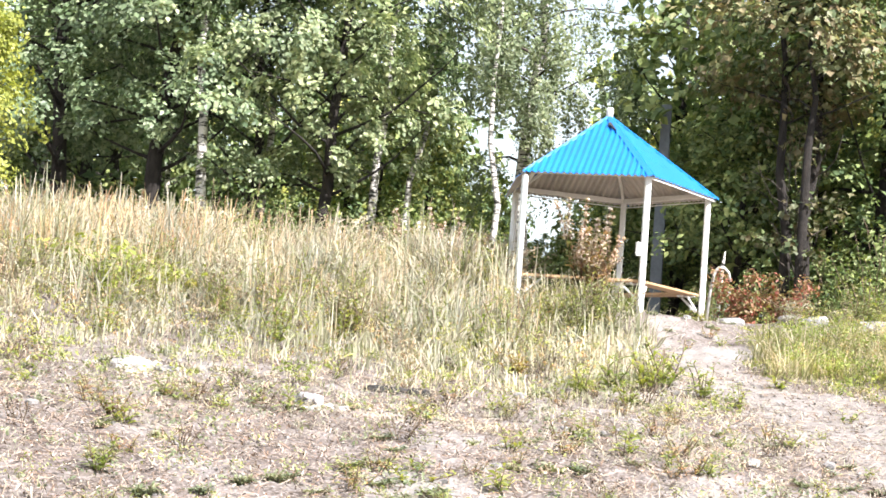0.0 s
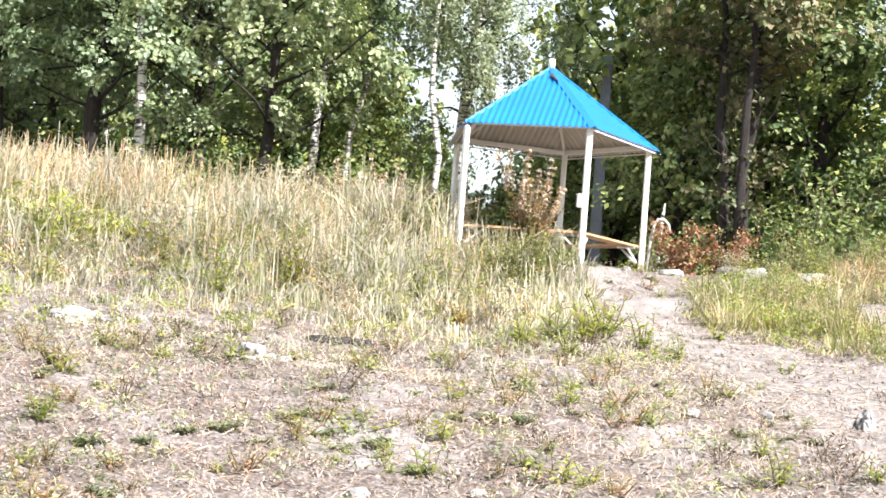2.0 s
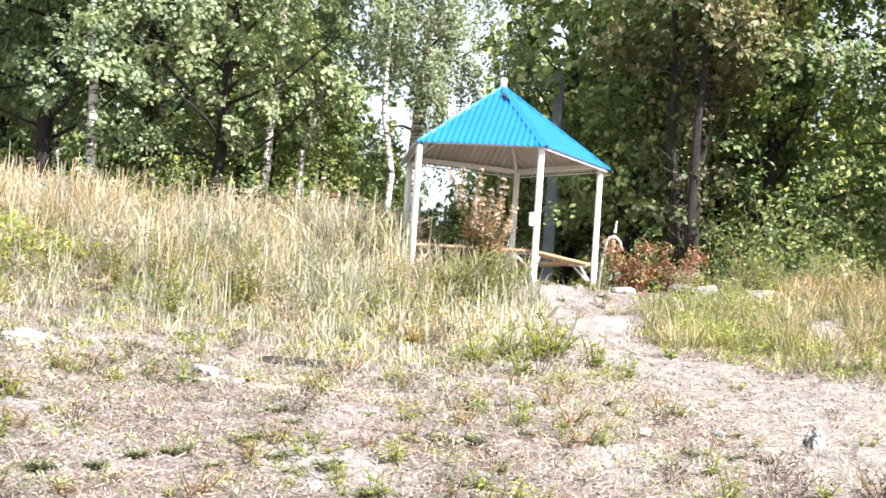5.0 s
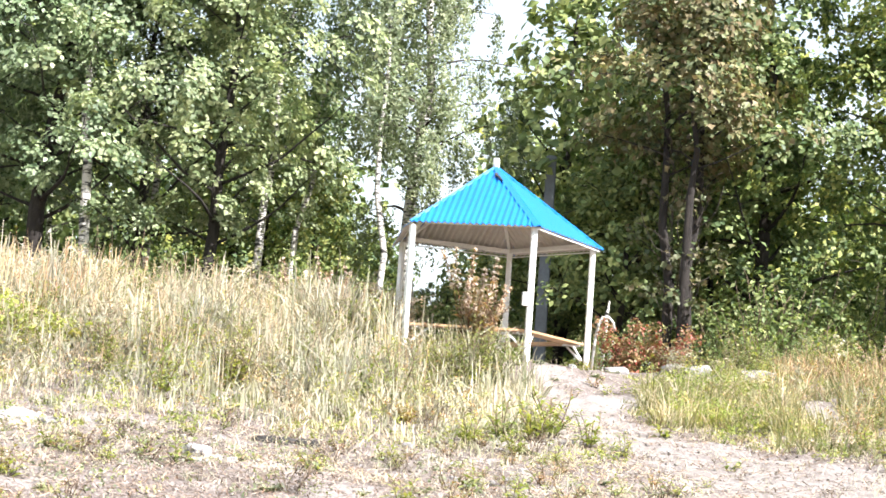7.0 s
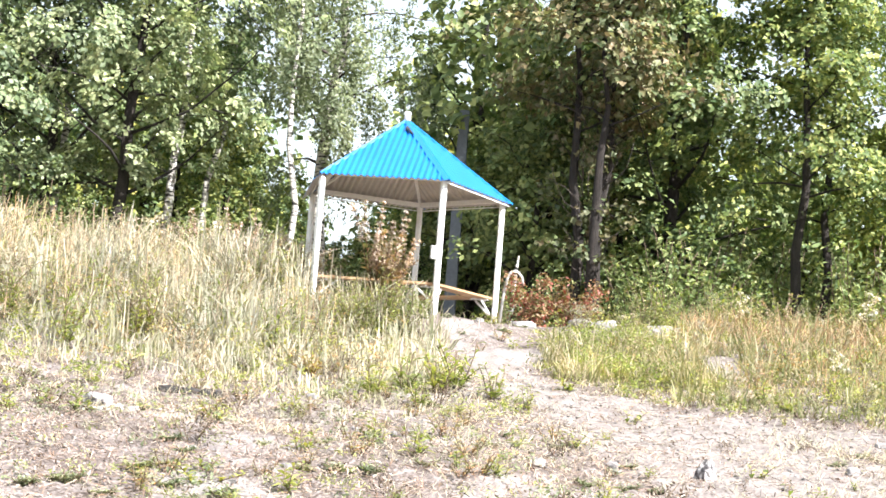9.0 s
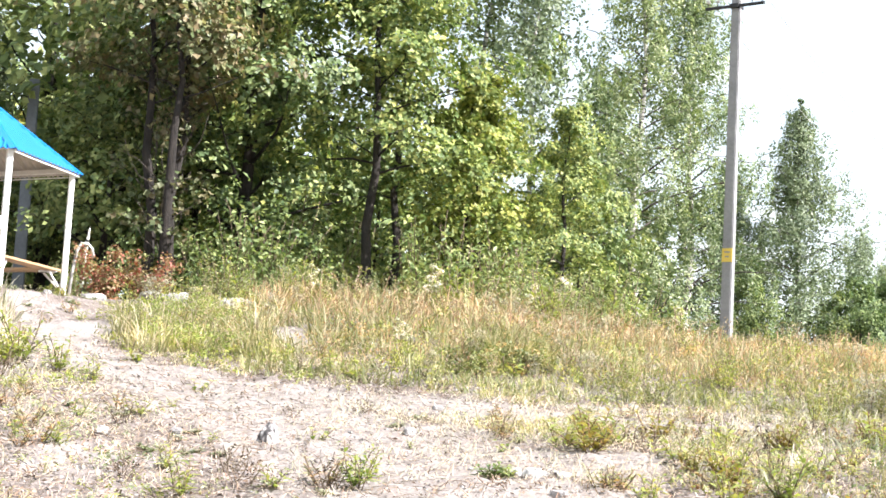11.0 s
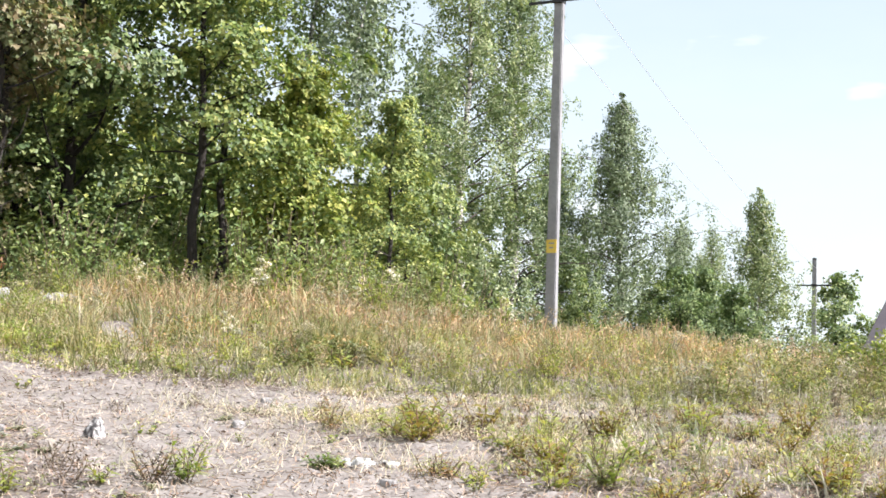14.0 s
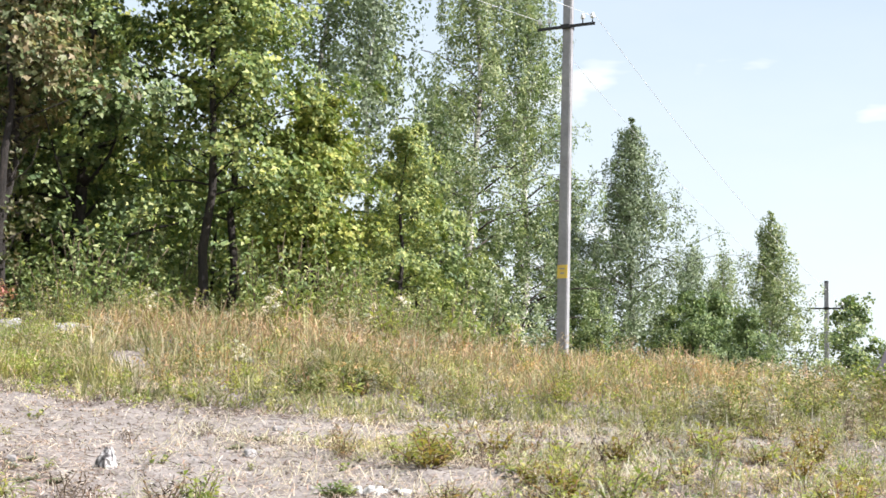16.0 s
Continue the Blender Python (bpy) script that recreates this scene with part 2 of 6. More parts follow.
M_DOCK = foliage("dock_leaves", [(0.17, 0.20, 0.065), (0.30, 0.30, 0.10), (0.29, 0.20, 0.09), (0.42, 0.36, 0.13), (0.22, 0.25, 0.08)], 0.35)
M_PINK = foliage("pinkish_seed_fluff", [(0.56, 0.46, 0.45), (0.44, 0.35, 0.34), (0.68, 0.60, 0.58)], 0.25, 0.9)
M_PLASTER = foliage("white_plaster", [(0.62, 0.60, 0.58), (0.74, 0.72, 0.70), (0.50, 0.48, 0.46)], 0.02, 0.9)
M_FLUFF = foliage("seed_fluff", [(0.72, 0.68, 0.65), (0.60, 0.54, 0.51), (0.80, 0.78, 0.75)], 0.25, 0.9)
M_HEADS = foliage("brown_seed_heads", [(0.44, 0.34, 0.26), (0.55, 0.46, 0.36), (0.36, 0.26, 0.20)], 0.2, 0.8)
M_STEM = surface("dry_stem", (0.10, 0.07, 0.05), (0.22, 0.16, 0.10), 6.0, 0.9)
M_REDSTEM = surface("red_stem", (0.12, 0.05, 0.038), (0.22, 0.10, 0.065), 9.0, 0.8)
M_STONE = surface("pale_stone", (0.17, 0.158, 0.152), (0.46, 0.44, 0.425), 7.0, 0.9, relief=0.7, depth=0.02)
M_LIME = surface("lime_plaster", (0.36, 0.35, 0.345), (0.64, 0.63, 0.62), 16.0, 0.9, relief=0.6, depth=0.01)
M_CHALK = surface("chalky_stone", (0.20, 0.182, 0.172), (0.44, 0.42, 0.41), 9.0, 0.95, relief=0.8, depth=0.02)
M_STAINED = stained_stone()
M_SOIL = surface("sandy_soil", (0.20, 0.165, 0.135), (0.31, 0.27, 0.23), 8.0, 0.95, relief=0.6)
M_DEBRIS = surface("charred_debris", (0.012, 0.011, 0.010), (0.06, 0.055, 0.05), 9.0, 0.9, relief=0.8)
M_WHITE = surface("white_paint", (0.70, 0.69, 0.67), (0.84, 0.84, 0.83), 2.5, 0.45, relief=0.15, depth=0.004)
M_BLUE = surface("blue_sheet_metal", (0.004, 0.142, 0.45), (0.006, 0.178, 0.54), 1.6, 0.38, relief=0.05, depth=0.003)
M_UNDER = surface("grey_sheet_metal", (0.42, 0.39, 0.36), (0.56, 0.53, 0.50), 1.6, 0.5, 0.0, relief=0.05, depth=0.003)
M_WOOD = surface("bench_wood", (0.42, 0.25, 0.13), (0.62, 0.42, 0.24), 3.0, 0.65, relief=0.3, depth=0.004, stretch=(1, 1, 6))
M_CONCRETE = surface("concrete", (0.21, 0.205, 0.21), (0.33, 0.325, 0.325), 2.2, 0.9, relief=0.5, depth=0.008)
# concrete with the trees' bluish shade put into its colour, for the bare pole
M_SHADED = surface("shaded_concrete", (0.10, 0.115, 0.13), (0.19, 0.205, 0.225), 2.2, 0.9, relief=0.5, depth=0.008)
M_STEEL = surface("dark_steel", (0.012, 0.012, 0.014), (0.045, 0.043, 0.042), 6.0, 0.6, 0.2)
M_PLATE = surface("yellow_plate", (0.62, 0.42, 0.06), (0.74, 0.54, 0.10), 6.0, 0.5)
M_CERAMIC = surface("white_ceramic", (0.68, 0.68, 0.66), (0.82, 0.82, 0.80), 8.0, 0.25)
M_WIRE = surface("aluminium_wire", (0.60, 0.60, 0.61), (0.74, 0.74, 0.75), 9.0, 0.5, 0.2)
M_ROOFING = surface("mauve_roofing", (0.20, 0.18, 0.205), (0.27, 0.245, 0.275), 1.2, 0.8, relief=0.2)
M_PALEBLUE = surface("pale_blue_cladding", (0.52, 0.58, 0.66), (0.62, 0.68, 0.76), 1.5, 0.7, relief=0.1)
M_GREYPIPE = surface("weathered_pipe", (0.38, 0.37, 0.35), (0.62, 0.60, 0.57), 7.0, 0.6, 0.2)


# ---- geometry helpers ----
rng = np.random.default_rng(7)


def smooth(v, a, b):
    t = np.clip((np.asarray(v, float) - a) / (b - a), 0, 1)
    return t * t * (3 - 2 * t)


def vnoise(x, y, scale, seed=0.0):
    """Cheap smooth noise, about -1 to 1, for arrays."""
    x, y = np.asarray(x, float) / scale + seed, np.asarray(y, float) / scale - seed * 1.7
    return (np.sin(x * 1.7 + 1.3 * np.sin(y * 1.1 + seed)) + np.sin(y * 1.9 + 1.5 * np.sin(x * 0.9 - seed)) + np.sin((x + y) * 2.7 + seed * 3) * 0.6) / 2.6


def ground_z(x, y):
    """Height of the slope that rises to the shelter."""
    x, y = np.asarray(x, float), np.asarray(y, float)
    r = np.hypot(x, y)
    az = np.degrees(np.arctan2(x, y))
    z = 0.042 * np.minimum(r, 13) + 0.66 * smooth(r, 11.5, 16.5) + 0.135 * np.clip(r - 15.2, 0, 13.4) + 0.60 * smooth(r, 20, 29)
    ahead = smooth(y, -25, 6)
    z = z * ahead
    z += 0.22 * smooth(az, 6, 24) * smooth(r, 8, 12) * (1 - smooth(r, 13.5, 16.5)) * ahead
    z += 0.48 * np.exp(-(((x + 6) / 7) ** 2 + ((y - 30.5) / 5) ** 2))
    z -= (0.45 * smooth(az, 21, 30) + 0.60 * smooth(az, 31, 43)) * smooth(r, 20.5, 31) * ahead
    z -= 1.0 * smooth(r, 40, 64) * smooth(az, 30, 36) * ahead
    pad = 1 - smooth(np.hypot(x - 1.72, y - 28.22), 1.95, 3.3)
    z = z + (3.53 + 0.066 * (y - 26.45) - 0.056 * (x - 2.3) - z) * pad
    z += (0.05 * vnoise(x, y, 2.3, 1.0) + 0.02 * vnoise(x, y, 0.7, 4.0)) * (1 - 0.8 * pad)
    return z


TRACK = [((2.6, 26.6), (2.9, 24.3), 0.28, 0.55), ((2.9, 24.3), (3.5, 22.2), 0.42, 0.72), ((3.5, 22.2), (4.6, 20.2), 0.65, 0.9), ((4.4, 20.2), (5.0, 16.0), 1.1, 0.85),
         ((5.2, 16.0), (5.6, 9.0), 1.45, 0.75), ((4.4, 20.4), (7.0, 18.9), 0.62, 1.0), ((7.0, 18.9), (10.5, 16.9), 0.42, 0.8), ((4.6, 16.0), (7.0, 14.5), 0.9, 0.75), ((6.5, 23.6), (6.75, 25.2), 0.26, 0.5)]


def bare(x, y):
    """Up to 1 on the trodden sandy track, falling to 0 beside it."""
    x, y = np.asarray(x, float), np.asarray(y, float)
    best = np.zeros(x.shape)
    for (ax, ay), (bx, by), w, worn in TRACK:
        t = np.clip(((x - ax) * (bx - ax) + (y - ay) * (by - ay)) / ((bx - ax) ** 2 + (by - ay) ** 2), 0, 1)
        near = 1 - np.hypot(x - ax - t * (bx - ax), y - ay - t * (by - ay)) / (w * 1.6)
        best = np.maximum(best, np.clip(near * 1.6, 0, 1) * worn)
    return best


def mesh_object(name, verts, faces, material, parent=None, label="", flat=False):
    me = bpy.data.meshes.new(name)
    me.from_pydata(verts, [], faces)
    me.update()
    for mt in material if isinstance(material, (list, tuple)) else [material]:
        me.materials.append(mt)
    if not flat:
        me.polygons.foreach_set("use_smooth", np.ones(len(me.polygons), bool))
    ob = new(name, me)
    ob.parent = parent
    if label:
        ob["label"] = label
    return ob


def quads(name, v, material, per, faces_of, parent=None):
    """Many small alike pieces in one mesh: v is (pieces * per, 3), faces_of the faces of one piece."""
    n = len(v) // per
    me = bpy.data.meshes.new(name)
    f = np.array(faces_of)
    k = f.shape[1]
    idx = (f[None] + (np.arange(n) * per)[:, None, None]).ravel()
    me.vertices.add(len(v))
    me.vertices.foreach_set("co", np.ascontiguousarray(v, np.float32).ravel())
    me.loops.add(len(idx))
    me.loops.foreach_set("vertex_index", idx.astype(np.int32))
    nf = n * len(f)
    me.polygons.add(nf)
    me.polygons.foreach_set("loop_start", (np.arange(nf) * k).astype(np.int32))
    me.polygons.foreach_set("loop_total", np.full(nf, k, np.int32))
    me.materials.append(material)
    me.update(calc_edges=True)
    me.validate()
    ob = new(name, me)
    ob.parent = parent
    return ob


def part(name, bm, material, parent, label=""):
    me = bpy.data.meshes.new(name)
    bm.to_mesh(me)
    bm.free()
    for mt in material if isinstance(material, (list, tuple)) else [material]:
        me.materials.append(mt)
    ob = new(name, me)
    ob.parent = parent
    if label:
        ob["label"] = label
    return ob


def thing(name, at, label, category, group="", rz=0.0):
    ob = new(name)
    ob.matrix_basis = pose(*at, 0, 0, rz)
    ob.empty_display_size = 0.2
    return tagged(ob, label, category, group)


def box(w, d, h, bevel=0.006, m=None):
    """A bevelled block that stands on z = 0, moved by m."""
    bm = bmesh.new()
    bmesh.ops.create_cube(bm, size=1)
    bmesh.ops.transform(bm, matrix=Matrix.Translation((0, 0, h / 2)) @ Matrix.Diagonal((w, d, h, 1)), verts=bm.verts)
    bmesh.ops.bevel(bm, geom=bm.edges[:], offset=bevel, segments=2, affect="EDGES")
    if m is not None:
        bmesh.ops.transform(bm, matrix=m, verts=bm.verts)
    return bm


def beam(a, b, w, h, bevel=0.006):
    """A bevelled bar from a to b, w wide and h high."""
    a, b = Vector(a), Vector(b)
    d = b - a
    q = d.to_track_quat("Z", "Y").to_matrix().to_4x4()
    return box(w, h, d.length, bevel, Matrix.Translation(a) @ q)


def tube(points, radii, sides=8):
    """Verts and faces of a round limb through the points."""
    pts = [Vector(p) for p in points]
    verts, faces = [], []
    for i, p in enumerate(pts):
        d = (pts[min(i + 1, len(pts) - 1)] - pts[max(i - 1, 0)]).normalized()
        u = d.orthogonal().normalized() if i == 0 else (u - d * u.dot(d)).normalized()
        w = d.cross(u)
        for k in range(sides):
            a = 2 * math.pi * k / sides
            verts.append(tuple(p + (u * math.cos(a) + w * math.sin(a)) * radii[i]))
    for i in range(len(pts) - 1):
        for k in range(sides):
            n = (k + 1) % sides
            faces.append((i * sides + k, i * sides + n, (i + 1) * sides + n, (i + 1) * sides + k))
    faces.append(tuple(range(sides))[::-1])
    faces.append(tuple((len(pts) - 1) * sides + k for k in range(sides)))
    return verts, faces


def joined(list_of_vf):
    verts, faces = [], []
    for v, f in list_of_vf:
        o = len(verts)
        verts += v
        faces += [tuple(i + o for i in q) for q in f]
    return verts, faces


def leaf_cloud(centres, spread, count, size, g, droop=0.0, narrow=0.62, axes=None, lobed=False, tall=0.8):
    """Folded leaves scattered round the centres, 4 points each, or 6 with three lobes.
    With axes the leaves of each centre lie in one spray that faces its axis."""
    c = np.repeat(np.asarray(centres, float), count, 0)
    n = len(c)
    off = g.normal(0, 1, (n, 3))
    off *= (g.random((n, 1)) ** 0.5) / np.maximum(np.linalg.norm(off, axis=1, keepdims=True), 1e-6)
    sp = np.repeat(np.asarray(spread, float), count)[:, None]
    if axes is None:
        nrm = off * 0.8 + np.array([0, 0, 0.75 - 0.6 * droop]) + g.normal(0, 0.45, (n, 3))
        c = c + off * sp * np.array([1.0, 1.0, tall])
    else:
        ax = np.repeat(np.asarray(axes, float), count, 0)
        off = off - ax * (off * ax).sum(1, keepdims=True) * 0.6
        nrm = ax + off * 0.55 + g.normal(0, 0.33, (n, 3))
        c = c + off * sp - ax * (sp * 0.45 * (off * off).sum(1, keepdims=True))
    nrm /= np.maximum(np.linalg.norm(nrm, axis=1, keepdims=True), 1e-6)
    a = np.cross(nrm, g.normal(0, 1, (n, 3)) + np.array([0.0, 0.0, droop]))
    a /= np.maximum(np.linalg.norm(a, axis=1, keepdims=True), 1e-6)
    b = np.cross(nrm, a)
    s = (size * g.uniform(0.6, 1.3, n))[:, None]
    outline = ((-0.5, 0, 0), (0.0, 0.46, 0.12), (0.14, 0.17, 0.04), (0.5, 0, -0.06), (0.14, -0.17, 0.04), (0.0, -0.46, 0.12)) if lobed else \
        ((-0.5, 0, 0), (0, narrow / 2, 0.12), (0.5, 0, 0), (0, -narrow / 2, 0.12))
    v = np.empty((n, len(outline), 3))
    for k, (u, w, h) in enumerate(outline):
        v[:, k] = c + a * s * u + b * s * w + nrm * s * h
    return v.reshape(-1, 3)


LEAF = [(0, 1, 2), (0, 2, 3)]
LOBED = [(0, 1, 2), (0, 2, 3), (0, 3, 4), (0, 4, 5)]


def blades(x, y, h, g, lean=0.25, width=0.008):
    """Grass blades rooted on the ground: bent strips. Returns (n * 6, 3)."""
    n = len(x)
    z = ground_z(x, y) - 0.03
    root = np.stack([x, y, z], 1)
    a = g.uniform(0, 2 * math.pi, n)
    d = np.stack([np.cos(a), np.sin(a), np.zeros(n)], 1)
    a2 = g.uniform(0, 2 * math.pi, n)
    side = np.stack([np.cos(a2), np.sin(a2), np.zeros(n)], 1)
    l = (np.abs(g.normal(0, 1, n)) * lean)[:, None]
    h = np.asarray(h)[:, None]
    w = (width * g.uniform(0.6, 1.5, n))[:, None]
    up = np.array([0, 0, 1.0])
    m = root + up * h * 0.55 + d * h * l * 0.35
    t = root + up * h * (1 - 0.25 * np.minimum(l, 1.5)) + d * h * l
    v = np.empty((n, 6, 3))
    v[:, 0], v[:, 1] = root - side * w * 0.5, root + side * w * 0.5
    v[:, 2], v[:, 3] = m + side * w * 0.45, m - side * w * 0.45
    v[:, 4], v[:, 5] = t + side * w * 0.2, t - side * w * 0.2
    return v.reshape(-1, 3)


BLADE = [(0, 1, 2, 3), (3, 2, 4, 5)]


def polar(g, n, az0, az1, r0, r1):
    """Random places between two azimuths (degrees) and two distances from the foot of the slope."""
    a = np.radians(g.uniform(az0, az1, n))
    r = np.sqrt(g.uniform(r0 ** 2, r1 ** 2, n))
    return r * np.sin(a), r * np.cos(a)


def tufts(g, n, az0, az1, r0, r1, each=9, spread=0.07):
    """Random places in small tufts."""
    x, y = polar(g, max(n // each, 1), az0, az1, r0, r1)
    k = np.repeat(np.arange(len(x)), each)
    return x[k] + g.normal(0, spread, len(k)), y[k] + g.normal(0, spread, len(k))


# ---- ground ----
def build_ground():
    az = np.radians(np.concatenate([np.arange(-180, -22, 8), np.arange(-22, 50, 0.36), np.arange(50, 180, 8)]))
    r = np.concatenate([[0.5, 2, 4, 6, 8, 9.5], np.arange(10.5, 33, 0.13), np.arange(33, 70, 1.2), np.geomspace(72, 3500, 16)])
    R, A = np.meshgrid(r, az, indexing="ij")
    x, y = R * np.sin(A), R * np.cos(A)
    z = ground_z(x, y)
    z += np.where((R > 10) & (R < 33), rng.normal(0, 0.014, x.shape) + 0.03 * vnoise(x, y, 0.22, 9.0) + 0.02 * vnoise(x, y, 0.11, 2.0), 0)
    nr, na = x.shape
    v = np.stack([x, y, z], 2).reshape(-1, 3).tolist() + [(0, 0, 0)]
    i = np.arange(nr * na).reshape(nr, na)
    j = np.roll(i, -1, 1)
    f = np.stack([i[:-1], i[1:], j[1:], j[:-1]], 2).reshape(-1, 4).tolist()
    f += [(nr * na, int(i[0, k]), int(j[0, k])) for k in range(na)]
    ob = mesh_object("ground", v, f, M_GROUND)
    at = ob.data.attributes.new("bare", "FLOAT", "POINT")
    at.data.foreach_set("value", np.append(bare(x, y).ravel(), 0).astype(np.float32))
    tagged(ob, "dry sandy hillside with litter and a trodden pale track", "ground", kind="structure")


build_ground()


# ---- the shelter ----
CENTRE = (1.72, 28.22)
POST_R, EAVE_R, FLOOR_Z, BEAM_Z, EAVE_Z, APEX_Z = 1.83, 1.99, 3.62, 2.18, 2.12, 3.40
CORNER = [radians(a) for a in (6.5, -71.0, -136.0, -216.5, -285.0)]  # five corners, clockwise from the right


POSTS = (1.83, 1.83, 1.95, 1.90, 1.83)


def corner(k, r, z):
    r = r + POSTS[k % 5] - POST_R if r <= POST_R else r
    return Vector((r * math.cos(CORNER[k % 5]), r * math.sin(CORNER[k % 5]), z))


def ring(k, r, under):
    """A point below the roof's hip line at radius r."""
    return Vector((r * math.cos(CORNER[k % 5]), r * math.sin(CORNER[k % 5]), EAVE_Z + (1 - r / EAVE_R) * (APEX_Z - EAVE_Z) - under))


def roof_panel(k, parent):
    """One triangular sheet with trapezoid ribs that run up the slope, blue above and bare grey below."""
    a, b, top = corner(k, EAVE_R, EAVE_Z), corner(k + 1, EAVE_R, EAVE_Z), Vector((0, 0, APEX_Z))
    along = b - a
    mid = (a + b) / 2
    up = top - mid
    n = along.cross(up).normalized()
    if n.z < 0:
        n = -n
    ribs = 20
    profile = [(0.0, 0), (0.24, 0), (0.50, 1), (0.74, 1)]
    us = [(i + u) / ribs for i in range(ribs) for u, _ in profile] + [1.0]
    hs = [h for i in range(ribs) for _, h in profile] + [0]
    verts, faces, mats = [], [], []
    for side in (0, 1):
        for u, h in zip(us, hs):
            lift = n * ((0.012 if k == 2 else 0.03) * h - 0.004 * side)
            t = 1 - abs(2 * u - 1)
            foot = a + along * u - up.normalized() * (0.15 if k == 2 else 0.0)
            verts += [tuple(foot + lift), tuple(a + along * u + up * t * 0.5 + lift), tuple(a + along * u + up * t + lift)]
    m = len(us) * 3
    for side in (0, 1):
        for i in range(len(us) - 1):
            for s in (0, 1):
                q = [side * m + i * 3 + s, side * m + i * 3 + 3 + s, side * m + i * 3 + 4 + s, side * m + i * 3 + 1 + s]
                faces.append(q if side else q[::-1])
                mats.append(side)
    for i in range(len(us) - 1):
        faces.append([i * 3, i * 3 + 3, m + i * 3 + 3, m + i * 3])
        mats.append(1 if k == 2 else 0)
    ob = mesh_object("roof_sheet", verts, faces, [M_BLUE, M_UNDER], parent, "blue ribbed metal roof sheet, grey below", flat=True)
    ob.data.polygons.foreach_set("material_index", mats)
    return ob


def hip_cap(k, parent):
    """Folded cap over the hip between two sheets."""
    a, top = corner(k, EAVE_R + 0.02, EAVE_Z + 0.012), Vector((0, 0, APEX_Z + 0.03))
    d = (top - a).normalized()
    s = d.cross(Vector((0, 0, 1))).normalized()
    n = s.cross(d).normalized()
    if n.z < 0:
        n = -n
    verts, faces = [], []
    for i, t in enumerate(np.linspace(0, 0.985, 9)):
        c = a + (top - a) * t + n * 0.022
        w = (0.03 if k in (2, 3) else 0.075) + 0.008 * math.sin(i * 2.1 + k)
        verts += [tuple(c - s * w - n * 0.045), tuple(c), tuple(c + s * w - n * 0.045)]
    for i in range(8):
        faces += [(i * 3, i * 3 + 1, i * 3 + 4, i * 3 + 3), (i * 3 + 1, i * 3 + 2, i * 3 + 5, i * 3 + 4)]
    return mesh_object("hip_cap", verts, faces, M_BLUE, parent, flat=True)


def bench(k, k2, parent_group):
    """Two planks on steel brackets between two posts."""
    a, b = corner(k, POST_R - 0.16, 0), corner(k2, POST_R - 0.16, 0)
    ob = thing("bench", (CENTRE[0], CENTRE[1], FLOOR_Z), "orange-brown plank bench on white steel brackets between shelter posts", "bench", parent_group)
    d = (b - a).normalized()
    inward = Vector((-d.y, d.x, 0))
    if inward.dot(a) > 0:
        inward = -inward
    for i in range(2):
        o = inward * (i * 0.165 - 0.02) + Vector((0, 0, 0.43 + 0.004 * i))
        part("plank", beam(a - d * 0.04 + o, b + d * 0.04 + o, 0.15, 0.042), M_WOOD, ob)
    for c, s in ((a, 1), (b, -1)):
        root = c + d * s * 0.10
        br = part("bracket", beam(root + Vector((0, 0, 0.395)) - inward * 0.08, root + Vector((0, 0, 0.395)) + inward * 0.26, 0.04, 0.03), M_WHITE, ob)
        part("brace", beam(c - inward * 0.08 + Vector((0, 0, 0.14)), c + d * s * 0.28 - inward * 0.02 + Vector((0, 0, 0.385)), 0.035, 0.035), M_WHITE, br)
    return ob


